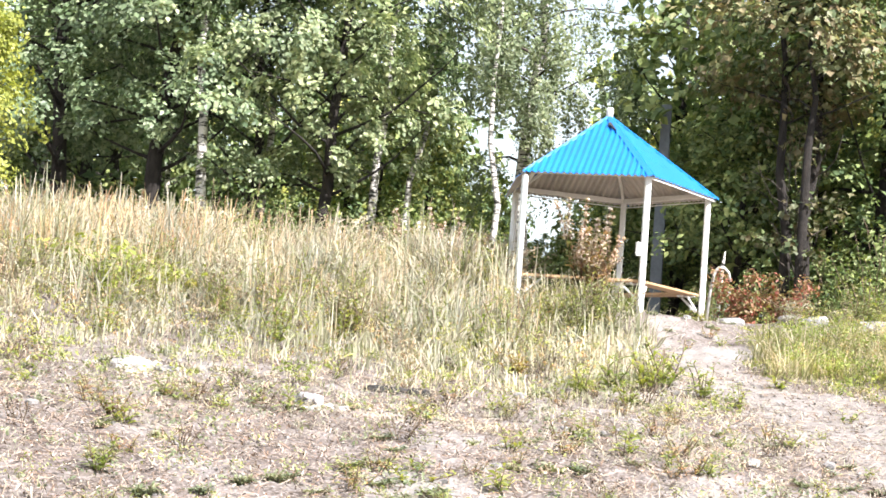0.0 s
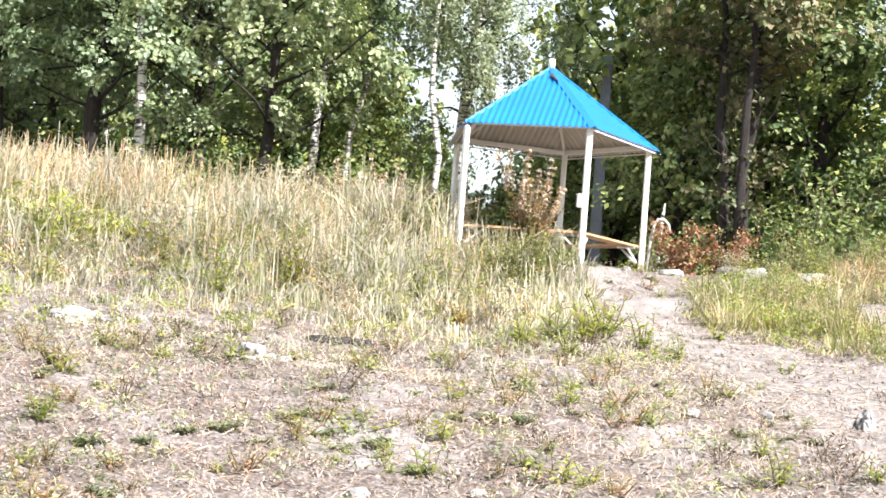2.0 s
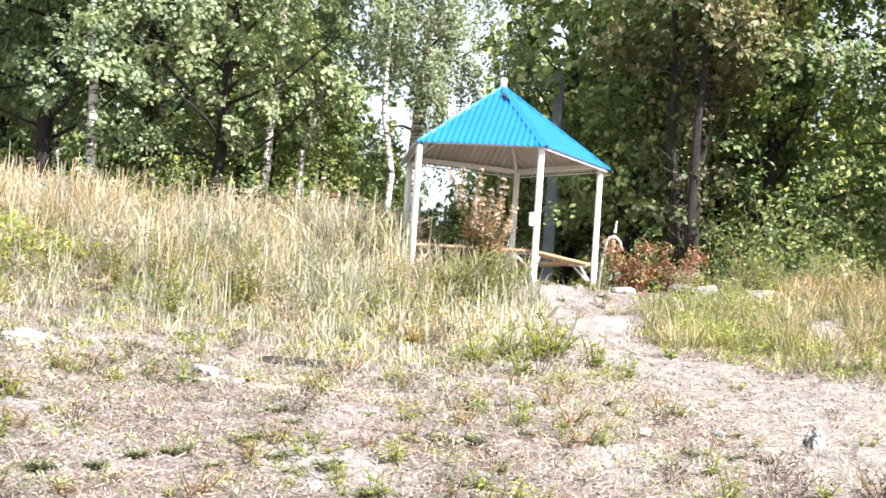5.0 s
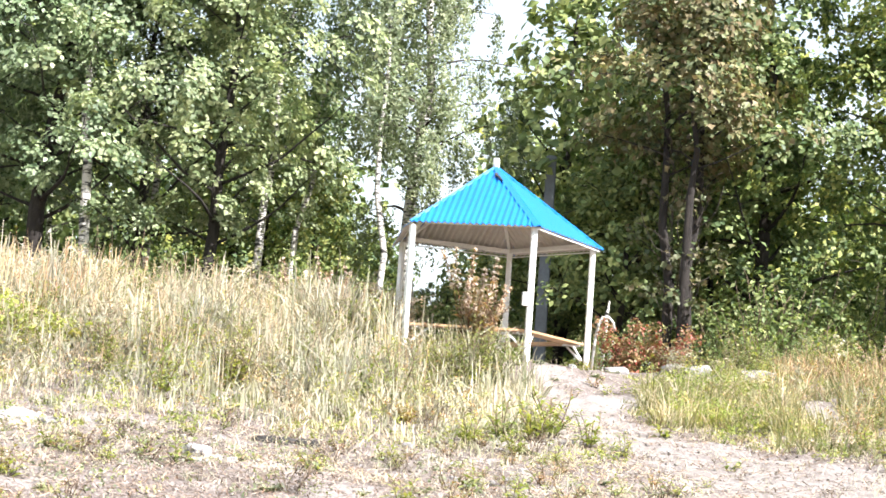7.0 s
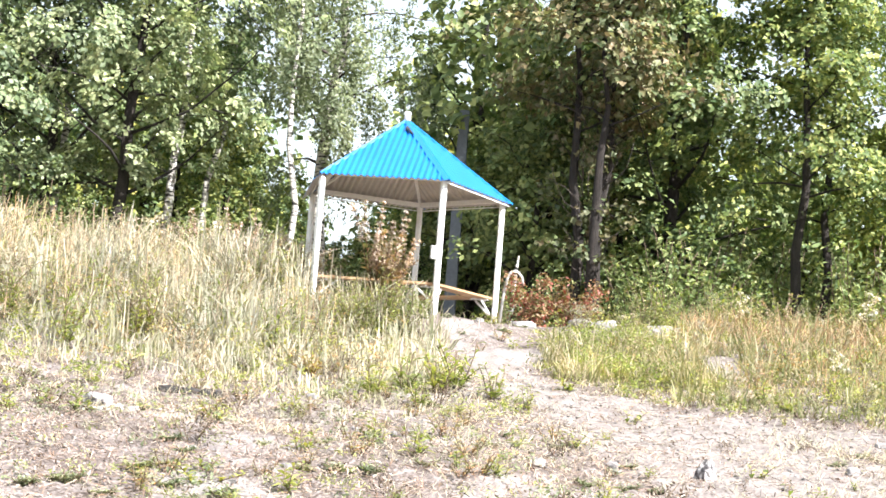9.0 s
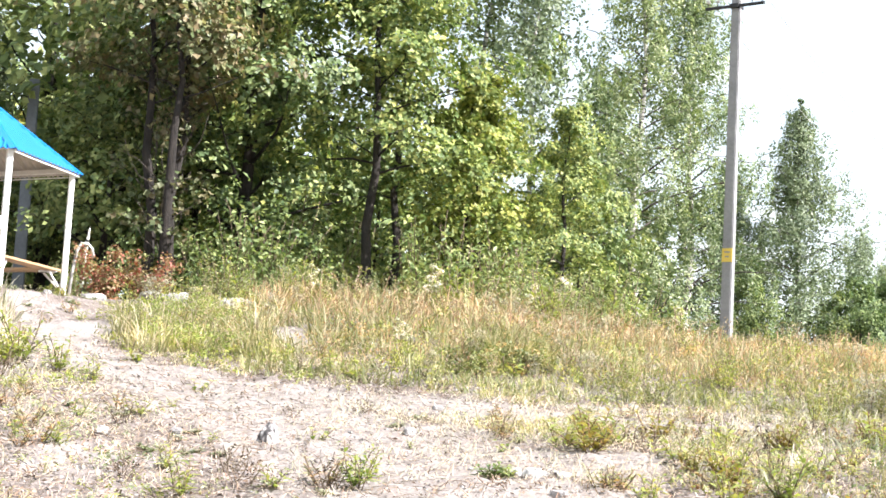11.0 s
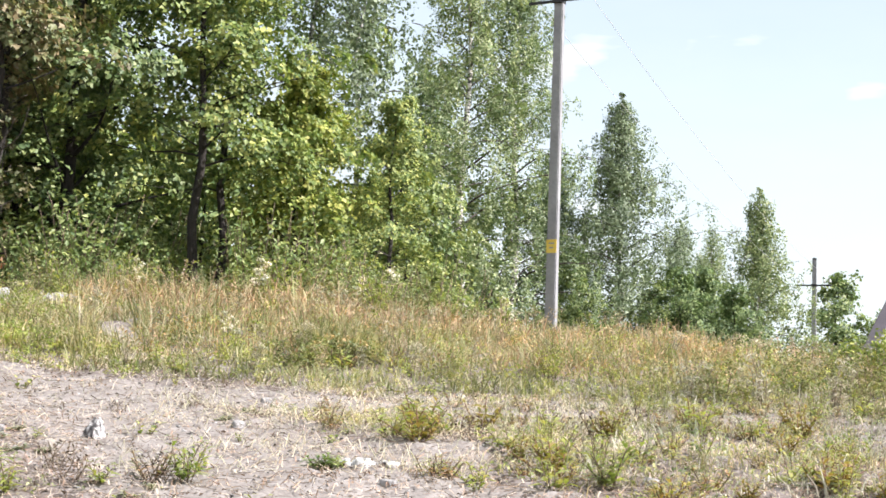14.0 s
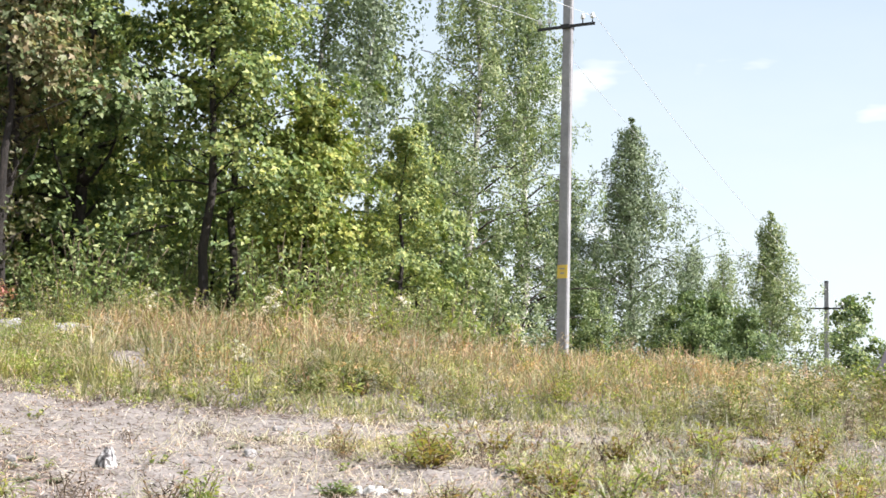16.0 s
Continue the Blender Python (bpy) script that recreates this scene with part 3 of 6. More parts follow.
def build_shelter():
    ob = thing("shelter", (CENTRE[0], CENTRE[1], FLOOR_Z), "five-sided open shelter, white steel posts, blue ribbed metal roof", "shelter")
    for k in range(5):
        foot = corner(k, POST_R, -0.35)
        top = ring(k, POSTS[k] + 0.04, 0.035).z
        p = part("post", box(0.095, 0.095, top + 0.35, 0.018, Matrix.Translation(foot) @ Matrix.Rotation(CORNER[k], 4, "Z")), M_WHITE, ob, "white painted square steel post")
        part("ring_beam", beam(ring(k, 1.77, 0.085), ring(k + 1, 1.77, 0.085), 0.07, 0.08), M_WHITE, ob)
        part("rafter", beam(ring(k, 1.74, 0.06), (0, 0, APEX_Z - 0.08), 0.05, 0.05), M_WHITE, ob)
        e = corner(k, POST_R, BEAM_Z - 0.28)
        if k == 2:
            part("corner_brace", beam(e, e + (corner(k + 1, POST_R, 0) - corner(k, POST_R, 0)).normalized() * 0.26 + Vector((0, 0, 0.27)), 0.03, 0.03), M_WHITE, p)
        roof_panel(k, ob)
        hip_cap(k, ob)
        ea, eb = corner(k, EAVE_R - 0.03, EAVE_Z - 0.03), corner(k + 1, EAVE_R - 0.03, EAVE_Z - 0.03)
        if k != 1:
            part("eave_strip", beam(ea, eb, 0.02, 0.018, 0.003), M_WHITE, ob)
    v, f = tube([(0, 0, APEX_Z - 0.05), (0, 0, APEX_Z + 0.16), (0, 0, APEX_Z + 0.17)], [0.06, 0.06, 0.05], 16)
    mesh_object("finial", v, f, M_WHITE, ob, "short white pipe finial")
    # torn hip where the sheet has lifted and shows a dark gap
    a, top = corner(1, EAVE_R, EAVE_Z), Vector((0, 0, APEX_Z))
    c = a + (top - a) * 0.80
    s = (top - a).normalized()
    w = s.cross(Vector((0, 0, 1))).normalized()
    n = w.cross(s)
    n = n if n.z > 0 else -n
    verts = [tuple(c + s * p - w * (q + 0.075) + n * 0.03) for p, q in ((-0.14, 0.0), (-0.05, 0.05), (0.0, 0.03), (0.05, 0.08), (0.15, 0.06), (0.2, 0.0))]
    verts += [tuple(Vector(x) - n * 0.02) for x in verts]
    faces = [tuple(range(6)), tuple(range(6, 12))[::-1]] + [(i, (i + 1) % 6, 6 + (i + 1) % 6, 6 + i) for i in range(6)]
    mesh_object("torn_sheet", verts, faces, M_STEEL, ob, "dark torn gap in the roof hip", flat=True)
    for ka, kb in ((1, 2), (0, 1), (4, 0)):
        bench(ka, kb, "benches in the shelter")
    m = corner(1, POST_R + 0.09, 0)
    bx = thing("post_box", (CENTRE[0] + m.x - 0.05, CENTRE[1] + m.y + 0.0, FLOOR_Z + 0.82), "small white metal box on a shelter post", "box", rz=math.degrees(CORNER[1]))
    part("body", box(0.07, 0.12, 0.20, 0.01, Matrix.Translation((-0.03, -0.05, 0))), M_WHITE, bx)
    part("lid", box(0.08, 0.13, 0.018, 0.004, Matrix.Translation((-0.03, -0.05, 0.202))), M_WHITE, bx)


build_shelter()


# ---- utility poles and wires ----
def utility_pole(at, height, arm_turn, label, arm=1.1, plate=False, base=0.25, twist=0.0, top_dark=False, material=M_CONCRETE):
    ob = thing("utility_pole", at, label, "utility pole", "concrete poles of the power line", arm_turn)
    bm = bmesh.new()
    bmesh.ops.create_cube(bm, size=1)
    for v in bm.verts:
        top = v.co.z > 0
        s = 0.80 if top else 1.0
        v.co = Vector((v.co.x * base * s, v.co.y * base * 0.85 * s, height if top else -0.6))
    bmesh.ops.bevel(bm, geom=bm.edges[:], offset=0.02, segments=2, affect="EDGES")
    bmesh.ops.rotate(bm, matrix=Matrix.Rotation(radians(twist), 3, "Z"), verts=bm.verts)
    part("shaft", bm, material, ob, "grey tapered concrete shaft")
    if arm:
        z = height - arm
        x = part("crossarm", beam((-0.72, -0.11, z), (0.72, -0.11, z), 0.06, 0.06), M_STEEL, ob, "dark steel crossarm")
        part("arm_clamp", box(0.22, 0.28, 0.10, 0.01, Matrix.Translation((0, -0.03, z - 0.05))), M_STEEL, ob)
        if top_dark:
            part("pole_top", box(base * 0.74, base * 0.66, arm + 0.05, 0.01, Matrix.Translation((0, 0, z))), M_STEEL, ob, "dark weathered top of the pole")
        for px in (-0.66, -0.42, 0.42, 0.66):
            v, f = tube([(px, -0.11, z), (px, -0.11, z + 0.14)], [0.012, 0.012], 6)
            mesh_object("pin", v, f, M_STEEL, x)
            v, f = tube([(px, -0.11, z + 0.12), (px, -0.11, z + 0.15), (px, -0.11, z + 0.19), (px, -0.11, z + 0.21), (px, -0.11, z + 0.25)], [0.03, 0.055, 0.04, 0.05, 0.02], 10)
            mesh_object("insulator", v, f, M_CERAMIC, x, "white ceramic insulator")
    if plate:
        s = part("number_plate", box(0.235, 0.02, 0.30, 0.004, Matrix.Rotation(radians(twist), 4, "Z") @ Matrix.Translation((0, -base * 0.40, plate - 0.15))), M_PLATE, ob, "yellow number plate")
        for zz, ww in ((0.05, 0.12), (-0.05, 0.09)):
            part("marking_bar", box(ww, 0.006, 0.03, 0.001, Matrix.Rotation(radians(twist), 4, "Z") @ Matrix.Translation((0, -base * 0.40 - 0.012, plate + zz))), M_CONCRETE, s)
    return ob


def wire(a, b, sag):
    a, b = Vector(a), Vector(b)
    pts = [a.lerp(b, t) - Vector((0, 0, sag * 4 * t * (1 - t))) for t in np.linspace(0, 1, 25)]
    v, f = tube(pts, [0.0055] * 25, 5)
    ob = mesh_object("power_wire", v, f, M_WIRE)
    tagged(ob, "thin grey aluminium power line wire", "wire", "wires of the power line")


POLE_A, POLE_B, POLE_C = Vector((18.03, 31.15, 3.15)), Vector((43.25, 53.8, 1.85)), Vector((-8.0, 8.6, 0.5))
HEIGHT_A = 9.4
utility_pole(POLE_A, HEIGHT_A, -56, "grey concrete utility pole with steel crossarm and yellow plate", plate=5.87 - 3.15, twist=6)
utility_pole(POLE_B, 7.75, -48, "distant grey concrete utility pole with steel crossarm", top_dark=True, base=0.21)
utility_pole(POLE_C, 8.9, -42, "grey concrete utility pole with steel crossarm beside the slope")
utility_pole((3.42, 35.84, 3.9), 4.95, -10, "bare grey concrete pole among the trees", arm=0, base=0.27, material=M_SHADED)
for off in (-0.66, 0.66):
    turn = Vector((math.cos(radians(-48)), math.sin(radians(-48)), 0)) * off
    za = HEIGHT_A - 1.1 + 0.2
    wire(POLE_A + turn + Vector((0, 0, za)), POLE_B + turn + Vector((0, 0, 6.85)), 0.5)
    wire(POLE_A + turn + Vector((0, 0, za)), POLE_C + turn + Vector((0, 0, 8.0)), 0.5)


def build_house(x, y, turn):
    """A steep-roofed white house beyond the ridge; local x runs along its front, y into depth."""
    ob = thing("house", (x, y, float(ground_z(x, y)) - 0.1), "white house with a steep grey-mauve roof beyond the ridge", "house", rz=turn)
    half, high, deep, over = 3.1, 6.5, 7.0, 0.12
    for s in (-1, 1):
        a, b = Vector((s * half, 0, 0)), Vector((0, 0, high))
        slope = (b - a).normalized()
        out = Vector((s * slope.z, 0, abs(slope.x)))
        bm = bmesh.new()
        pts = [a - slope * 0.1, b + slope * (0.05 if s < 0 else 0.12), b + slope * (0.05 if s < 0 else 0.12) + out * 0.34, a - slope * 0.1 + out * 0.34]
        vs = [bm.verts.new(p + Vector((0, yy, 0))) for yy in (-over, deep + over) for p in pts]
        for f in ((0, 1, 2, 3), (7, 6, 5, 4), (0, 4, 5, 1), (1, 5, 6, 2), (2, 6, 7, 3), (3, 7, 4, 0)):
            bm.faces.new([vs[q] for q in f])
        bmesh.ops.recalc_face_normals(bm, faces=bm.faces[:])
        bmesh.ops.bevel(bm, geom=bm.edges[:], offset=0.015, segments=1, affect="EDGES")
        slab = part("roof", bm, M_ROOFING, ob, "steep grey-mauve roof slope")
        part("verge_board", beam(a - slope * 0.1 + out * 0.17 + Vector((0, -over - 0.03, 0)), b + out * 0.17 + Vector((0, -over - 0.03, 0)), 0.04, 0.33, 0.008), M_ROOFING, slab)
    for yy, name in ((0.0, "front_wall"), (deep - 0.2, "back_wall")):
        bm = bmesh.new()
        vs = [bm.verts.new((px, yy + d, pz)) for d in (0, 0.2) for px, pz in ((-half + 0.01, 0), (half - 0.01, 0), (0, high - 0.02))]
        for f in ((0, 1, 2), (5, 4, 3), (0, 3, 4, 1), (1, 4, 5, 2), (2, 5, 3, 0)):
            bm.faces.new([vs[q] for q in f])
        bmesh.ops.recalc_face_normals(bm, faces=bm.faces[:])
        part(name, bm, M_WHITE, ob, "white gable wall")
    part("plinth", box(half * 2 - 1.4, 0.12, 1.5, 0.02, Matrix.Translation((0, -0.08, 0))), M_PALEBLUE, ob, "pale blue lower cladding")


build_house(34.1, 36.4, -40.8)


# ---- trees ----
def limb(g, a, direction, length, r0, bend, steps=5, fall=0.0):
    pts, radii = [Vector(a)], [r0]
    d = Vector(direction).normalized()
    for i in range(steps):
        d = (d + Vector(g.normal(0, bend, 3)) + Vector((0, 0, -fall))).normalized()
        pts.append(pts[-1] + d * (length / steps))
        radii.append(max(r0 * (1 - 0.85 * (i + 1) / steps), 0.006))
    return pts, radii


def tree(name, g, height, clear, radius, trunk_r, bark, leaves, kind, label, leaf=0.165, clumps=0.85, lean=(0, 0), stems=1, top_taper=0.35, lobed=False):
    """A tapered trunk with limbs, twigs and a crown of leaf clumps; the crown starts at clear."""
    ob = thing(name, (0, 0, 0), label, "tree")
    wood, boughs, centres, spread, axes = [], [], [], [], []
    for s in range(stems):
        a0 = 2 * math.pi * s / max(stems, 1) + 0.6
        foot = Vector((0.13 * math.cos(a0), 0.13 * math.sin(a0), -0.3)) if stems > 1 else Vector((0, 0, -0.3))
        top_h = height * (1 - 0.13 * s)
        ln = Vector((lean[0], lean[1], 0)) + (Vector((math.cos(a0), math.sin(a0), 0)) * 0.7 if stems > 1 else Vector())
        n = 9
        pts, radii = [], []
        for i in range(n):
            t = i / (n - 1)
            wob = Vector((g.normal(0, 0.07), g.normal(0, 0.07), 0)) * (t > 0)
            pts.append(foot + ln * t ** 1.3 + wob + Vector((0, 0, t * (top_h + 0.3))))
            radii.append(trunk_r * ((1.25 if i == 0 else 1.0) * (1 - t) ** 0.8 + 0.06) * (1 if stems == 1 else 0.72))
        wood.append(tube(pts, radii, 9))

        def trunk_at(z):
            t = min(max((z - foot.z) / (top_h + 0.3), 0), 0.999) * (n - 1)
            i = int(t)
            return pts[i].lerp(pts[i + 1], t - i), radii[i]
        count = int((top_h - clear) * {"oak": 3.6, "birch": 4.4, "cone": 11.0}[kind] / (1 if stems == 1 else 1.6))
        for j in range(count):
            q = (j + g.uniform(0, 0.9)) / count
            z = clear + q * (top_h - clear) * 0.97
            p, r = trunk_at(z)
            a = j * 2.4 + g.uniform(-0.5, 0.5)
            shape = (0.55 + 0.6 * math.sin(math.pi * min(q * 0.9 + 0.18, 1))) * (1 - top_taper * q)
            if kind == "cone":
                shape = (0.06 + (0.6 + 1.0 * q if q < 0.4 else ((1 - q) / 0.6) ** 1.3)) * g.uniform(0.75, 1.25)
            reach = radius * shape * (g.uniform(0.85, 1.1) if kind == "cone" else g.uniform(0.6, 1.15))
            rise = {"oak": 0.45, "birch": 0.75, "cone": 0.35 + 0.5 * q}[kind] * g.uniform(0.6, 1.3)
            d = Vector((math.cos(a), math.sin(a), rise))
            lp, lr = limb(g, p, d, reach, max(r * 0.33, 0.012), 0.14, 5, 0.12 if kind != "oak" else 0.02)
            boughs.append(tube(lp, lr, 4))
            for t in range(1 if kind == "cone" else 2, 6):
                for _ in range(3 if kind == "oak" else 1 if kind == "cone" and q > 0.8 else 2):
                    td = Vector(g.normal(0, 1, 3))
                    td.z = abs(td.z) * 0.5 if kind == "oak" else -0.2
                    tl = reach * g.uniform(0.18, 0.42) if kind == "oak" else g.uniform(0.2, 0.55)
                    end = lp[t] + td.normalized() * tl
                    if g.random() < 0.2:
                        boughs.append(tube([lp[t], (lp[t] + end) / 2 + Vector((0, 0, 0.04)), end], [0.012, 0.009, 0.005], 3))
                    if kind == "oak":
                        centres.append(tuple(end))
                        spread.append(g.uniform(0.26, 0.58))
                        out = Vector((end.x - p.x, end.y - p.y, 0)).normalized() * 0.75 + Vector((0, 0, 0.65)) + Vector(g.normal(0, 0.38, 3))
                        axes.append(tuple(out.normalized()))
                    else:
                        for dz in np.arange(0, g.uniform(0.5, 1.3) if kind == "birch" else 0.6, 0.3):
                            centres.append((end.x, end.y, end.z - dz))
                            spread.append(g.uniform(0.18, 0.36))
                            out = Vector((end.x - p.x, end.y - p.y, 0)).normalized() + Vector((0, 0, 0.25)) + Vector(g.normal(0, 0.35, 3))
                            axes.append(tuple(out.normalized()))
        for z in np.linspace(top_h * 0.8, top_h * 1.0, 9):
            p, r = trunk_at(z)
            for _ in range(1 if kind == "oak" else 3):
                centres.append(tuple(p + Vector(g.normal(0, {"cone": 0.05, "birch": 0.12, "oak": 0.28}[kind], 3))))
                spread.append({"cone": 0.12, "birch": 0.2, "oak": 0.35}[kind])
                axes.append(tuple((Vector(g.normal(0, 0.5, 3)) + Vector((0, 0, 1))).normalized()))
    v, f = joined(wood + boughs)
    body = mesh_object("trunk", v, f, [bark, M_TWIG], ob, "white birch trunk with dark marks" if bark is M_BIRCH_BARK else "dark rough trunk and limbs")
    if bark is M_BIRCH_BARK:
        stem_faces = sum(len(q) for _, q in wood)
        body.data.polygons.foreach_set("material_index", [int(i >= stem_faces) for i in range(len(f))])
    per = max(int((32 if kind == "oak" else 17) * clumps), 3)
    oak = kind == "oak"
    lv = leaf_cloud(centres, np.array(spread), per, leaf, g, droop=0.2 if oak else 0.8, narrow=0.72 if oak else 0.62, axes=axes, lobed=lobed)
    quads("crown", lv, leaves, 6 if lobed else 4, LOBED if lobed else LEAF, ob)
    return ob


def stand(ob, x, y, turn=0.0, scale=1.0, dz=0.0):
    ob.matrix_basis = pose(x, y, float(ground_z(x, y)) + dz, 0, 0, turn) @ Matrix.Diagonal((scale, scale, scale, 1))
    return ob


def another(ob, x, y, turn=0.0, scale=1.0):
    return copy_thing(ob, pose(x, y, float(ground_z(x, y)), 0, 0, turn) @ Matrix.Diagonal((scale / ob.scale[0],) * 3 + (1,)))


G = np.random.default_rng(21)
OAK_LABEL = "leafy green oak with a dark rough trunk"
BIRCH_LABEL = "slender birch with white bark and small drooping leaves"
oak_a = stand(tree("oak_tree", G, 10.5, 1.9, 3.6, 0.15, M_OAK_BARK, M_OAK, "oak", OAK_LABEL, lean=(0.3, 0.2), clumps=1.75, leaf=0.135), -3.76, 33.85)
oak_b = stand(tree("oak_tree", G, 11.0, 2.2, 3.3, 0.20, M_OAK_BARK, M_OAK, "oak", OAK_LABEL, lean=(0.9, 0.0), clumps=1.75, leaf=0.135), -7.55, 34.2)
oak_c = stand(tree("oak_tree", G, 10.6, 4.0, 2.1, 0.17, M_OAK_BARK, M_DRYOAK, "oak", "oak with several bare stems and browning leaves", stems=3, leaf=0.16, clumps=0.8, lobed=True), 5.85, 32.6)


def dead_twigs(g, ob):
    """Bare twisted shoots and a few leaf sprigs on the stems of the browning oak."""
    shoots, tips = [], []
    for k in range(56):
        a = g.uniform(0, 6.28)
        z = g.uniform(1.2, 5.2)
        r0 = 0.1 + 0.06 * z
        p, r = limb(g, (r0 * math.cos(a) * 0.8, r0 * math.sin(a) * 0.8, z), (math.cos(a) * 0.5, math.sin(a) * 0.5, 1.0), g.uniform(0.5, 1.5), 0.014, 0.26, 5)
        shoots.append(tube(p, r, 4))
        if k % 2 == 0:
            tips += [tuple(p[-1]), tuple(p[-2])]
    tips += [(0.25 * math.cos(k), 0.25 * math.sin(k) - 0.1, 2.2 + 0.1 * k) for k in range(7)]
    mesh_object("dead_shoot", *joined(shoots), M_TWIG, ob, "bare grey-brown shoots")["kind"] = "stuff"
    quads("leaf_sprig", leaf_cloud(tips, np.full(len(tips), 0.28), 16, 0.15, g, 0.3, lobed=True), M_DRYOAK, 6, LOBED, ob)["kind"] = "stuff"


dead_twigs(G, oak_c)
stand(tree("oak_tree", G, 11.5, 0.7, 3.3, 0.17, M_OAK_BARK, M_DARKOAK, "oak", "green oak with dark trunk and foliage low down", leaf=0.135, clumps=1.7), 8.0, 34.6)
maple_a = stand(tree("maple_tree", G, 10.0, 3.2, 2.8, 0.12, M_OAK_BARK, M_GREENMAPLE, "oak", "young maple with green leaves", leaf=0.135, clumps=1.25, lobed=True), 10.22, 32.63)
maple_b = stand(tree("maple_tree", G, 8.0, 1.5, 2.3, 0.09, M_OAK_BARK, M_MAPLE, "oak", "young maple with bright yellow-green leaves", leaf=0.145, clumps=1.1, top_taper=0.6, lobed=True), 12.5, 32.9, 0, 0.76)
oak_e = stand(tree("oak_tree", G, 7.0, 1.0, 2.4, 0.10, M_OAK_BARK, M_DARKOAK, "oak", "low broad green oak at the edge of the wood", leaf=0.15, clumps=0.95, top_taper=0.5), 17.2, 37.2, 0, 0.8)
another(maple_a, 14.6, 32.4, 70, 0.55)
another(maple_b, 13.4, 34.4, 190, 0.8)
birch_a = stand(tree("birch_tree", G, 10.0, 6.3, 0.9, 0.125, M_BIRCH_BARK, M_BIRCH, "birch", BIRCH_LABEL, leaf=0.105, clumps=0.5, lean=(-0.7, 0)), -6.18, 33.5)
stand(tree("birch_tree", G, 8.8, 5.4, 0.8, 0.095, M_BIRCH_BARK, M_BIRCH, "birch", "leaning slender birch with white bark and drooping leaves", leaf=0.105, clumps=0.5, lean=(0.9, 0)), -2.36, 36.3)
birch_c = stand(tree("birch_tree", G, 10.5, 5.2, 1.2, 0.08, M_BIRCH_BARK, M_DARKBIRCH, "birch", BIRCH_LABEL, leaf=0.105), -0.34, 34.5)
stand(tree("birch_tree", G, 14.0, 3.5, 2.3, 0.165, M_BIRCH_BARK, M_DARKBIRCH, "birch", BIRCH_LABEL, leaf=0.095, clumps=1.5, lean=(0.3, 0)), 0.35, 36.9)
birch_e = stand(tree("birch_tree", G, 14.5, 0.6, 3.0, 0.13, M_BIRCH_BARK, M_BIRCH, "birch", "tall birch with long hanging light green branches", leaf=0.095, clumps=1.35), 20.4, 40.4)
birch_f = stand(tree("birch_tree", G, 9.8, 0.6, 3.0, 0.09, M_BIRCH_BARK, M_DARKBIRCH, "cone", "pointed blue-green birch at the edge of the wood", leaf=0.095, clumps=1.2), 27.55, 43.8)
birch_g = stand(tree("birch_tree", G, 10.0, 0.9, 2.8, 0.09, M_BIRCH_BARK, M_BIRCH, "cone", "pointed light green birch far off", leaf=0.11, clumps=0.85), 39.1, 52.0)
yellow = stand(tree("young_tree", G, 5.8, 1.6, 1.3, 0.05, M_OAK_BARK, M_YELLOW, "oak", "young tree with yellow autumn leaves", leaf=0.12, clumps=0.7), -10.1, 31.0, 0, 0.85)
another(birch_e, 22.7, 42.0, 200, 0.93)
another(birch_a, -5.4, 36.0, 100, 0.85)
another(birch_a, -3.05, 35.6, 200, 0.95)
another(birch_c, 16.2, 38.5, 200, 1.2)
another(birch_a, 15.2, 40.5, 130, 1.25)
another(birch_c, 3.1, 42.0, 60, 0.78)
another(oak_a, -5.4, 34.9, 120, 0.92)
another(oak_b, -9.9, 35.7, 140, 1.0)
another(maple_a, 11.07, 33.4, 150, 0.9)
another(oak_e, 4.1, 39.0, 200, 0.72)
another(oak_e, 5.1, 35.2, 60, 0.92)
another(oak_e, -1.5, 43.0, 40, 0.75)
another(birch_c, 33.0, 48.4, 60, 0.70)
another(birch_a, 35.2, 50.0, 200, 0.78)
another(birch_c, 34.3, 49.0, 190, 0.62)
another(birch_f, 25.9, 45.2, 20, 0.80)
another(birch_g, 34.6, 49.6, 80, 0.62)
another(oak_e, 47.4, 57.4, 200, 1.1)
another(oak_e, 49.4, 56.9, 150, 0.9)
for a, r, s in ((30.9, 49, 0.5), (33.4, 52, 0.56), (34.4, 50, 0.6), (35.4, 53, 0.68), (36.2, 50, 0.55)):
    another(oak_e, r * math.sin(radians(a)), r * math.cos(radians(a)), a * 91, s)
far_oak = stand(tree("oak_tree", G, 10.5, 1.2, 3.2, 0.15, M_OAK_BARK, M_DARKOAK, "oak", "green oak deep in the wood", leaf=0.28, clumps=0.22), -10.5, 40.0)
far_maple = stand(tree("maple_tree", G, 9.5, 1.2, 2.9, 0.12, M_OAK_BARK, M_GREENMAPLE, "oak", "green maple deep in the wood", leaf=0.20, clumps=0.4), 9.5, 40.5)
far_birch = stand(tree("birch_tree", G, 11.5, 2.6, 2.0, 0.09, M_BIRCH_BARK, M_BIRCH, "birch", "white-barked birch deep in the wood", leaf=0.22, clumps=0.22), -9.0, 43.0)
another(far_oak, 5.6, 37.0, 130, 1.0)
another(far_maple, 7.3, 36.8, 250, 0.85)
another(far_maple, -1.75, 37.4, 40, 0.52)
another(far_maple, -3.0, 38.4, 160, 0.62)
another(far_maple, -1.2, 39.5, 250, 0.42)
another(far_maple, -4.6, 38.0, 90, 0.5)
another(far_maple, 2.45, 41.0, 10, 0.36)
another(far_maple, 1.75, 43.0, 100, 0.33)
another(far_maple, 3.0, 40.5, 200, 0.42)
another(far_maple, -0.25, 41.0, 300, 0.45)
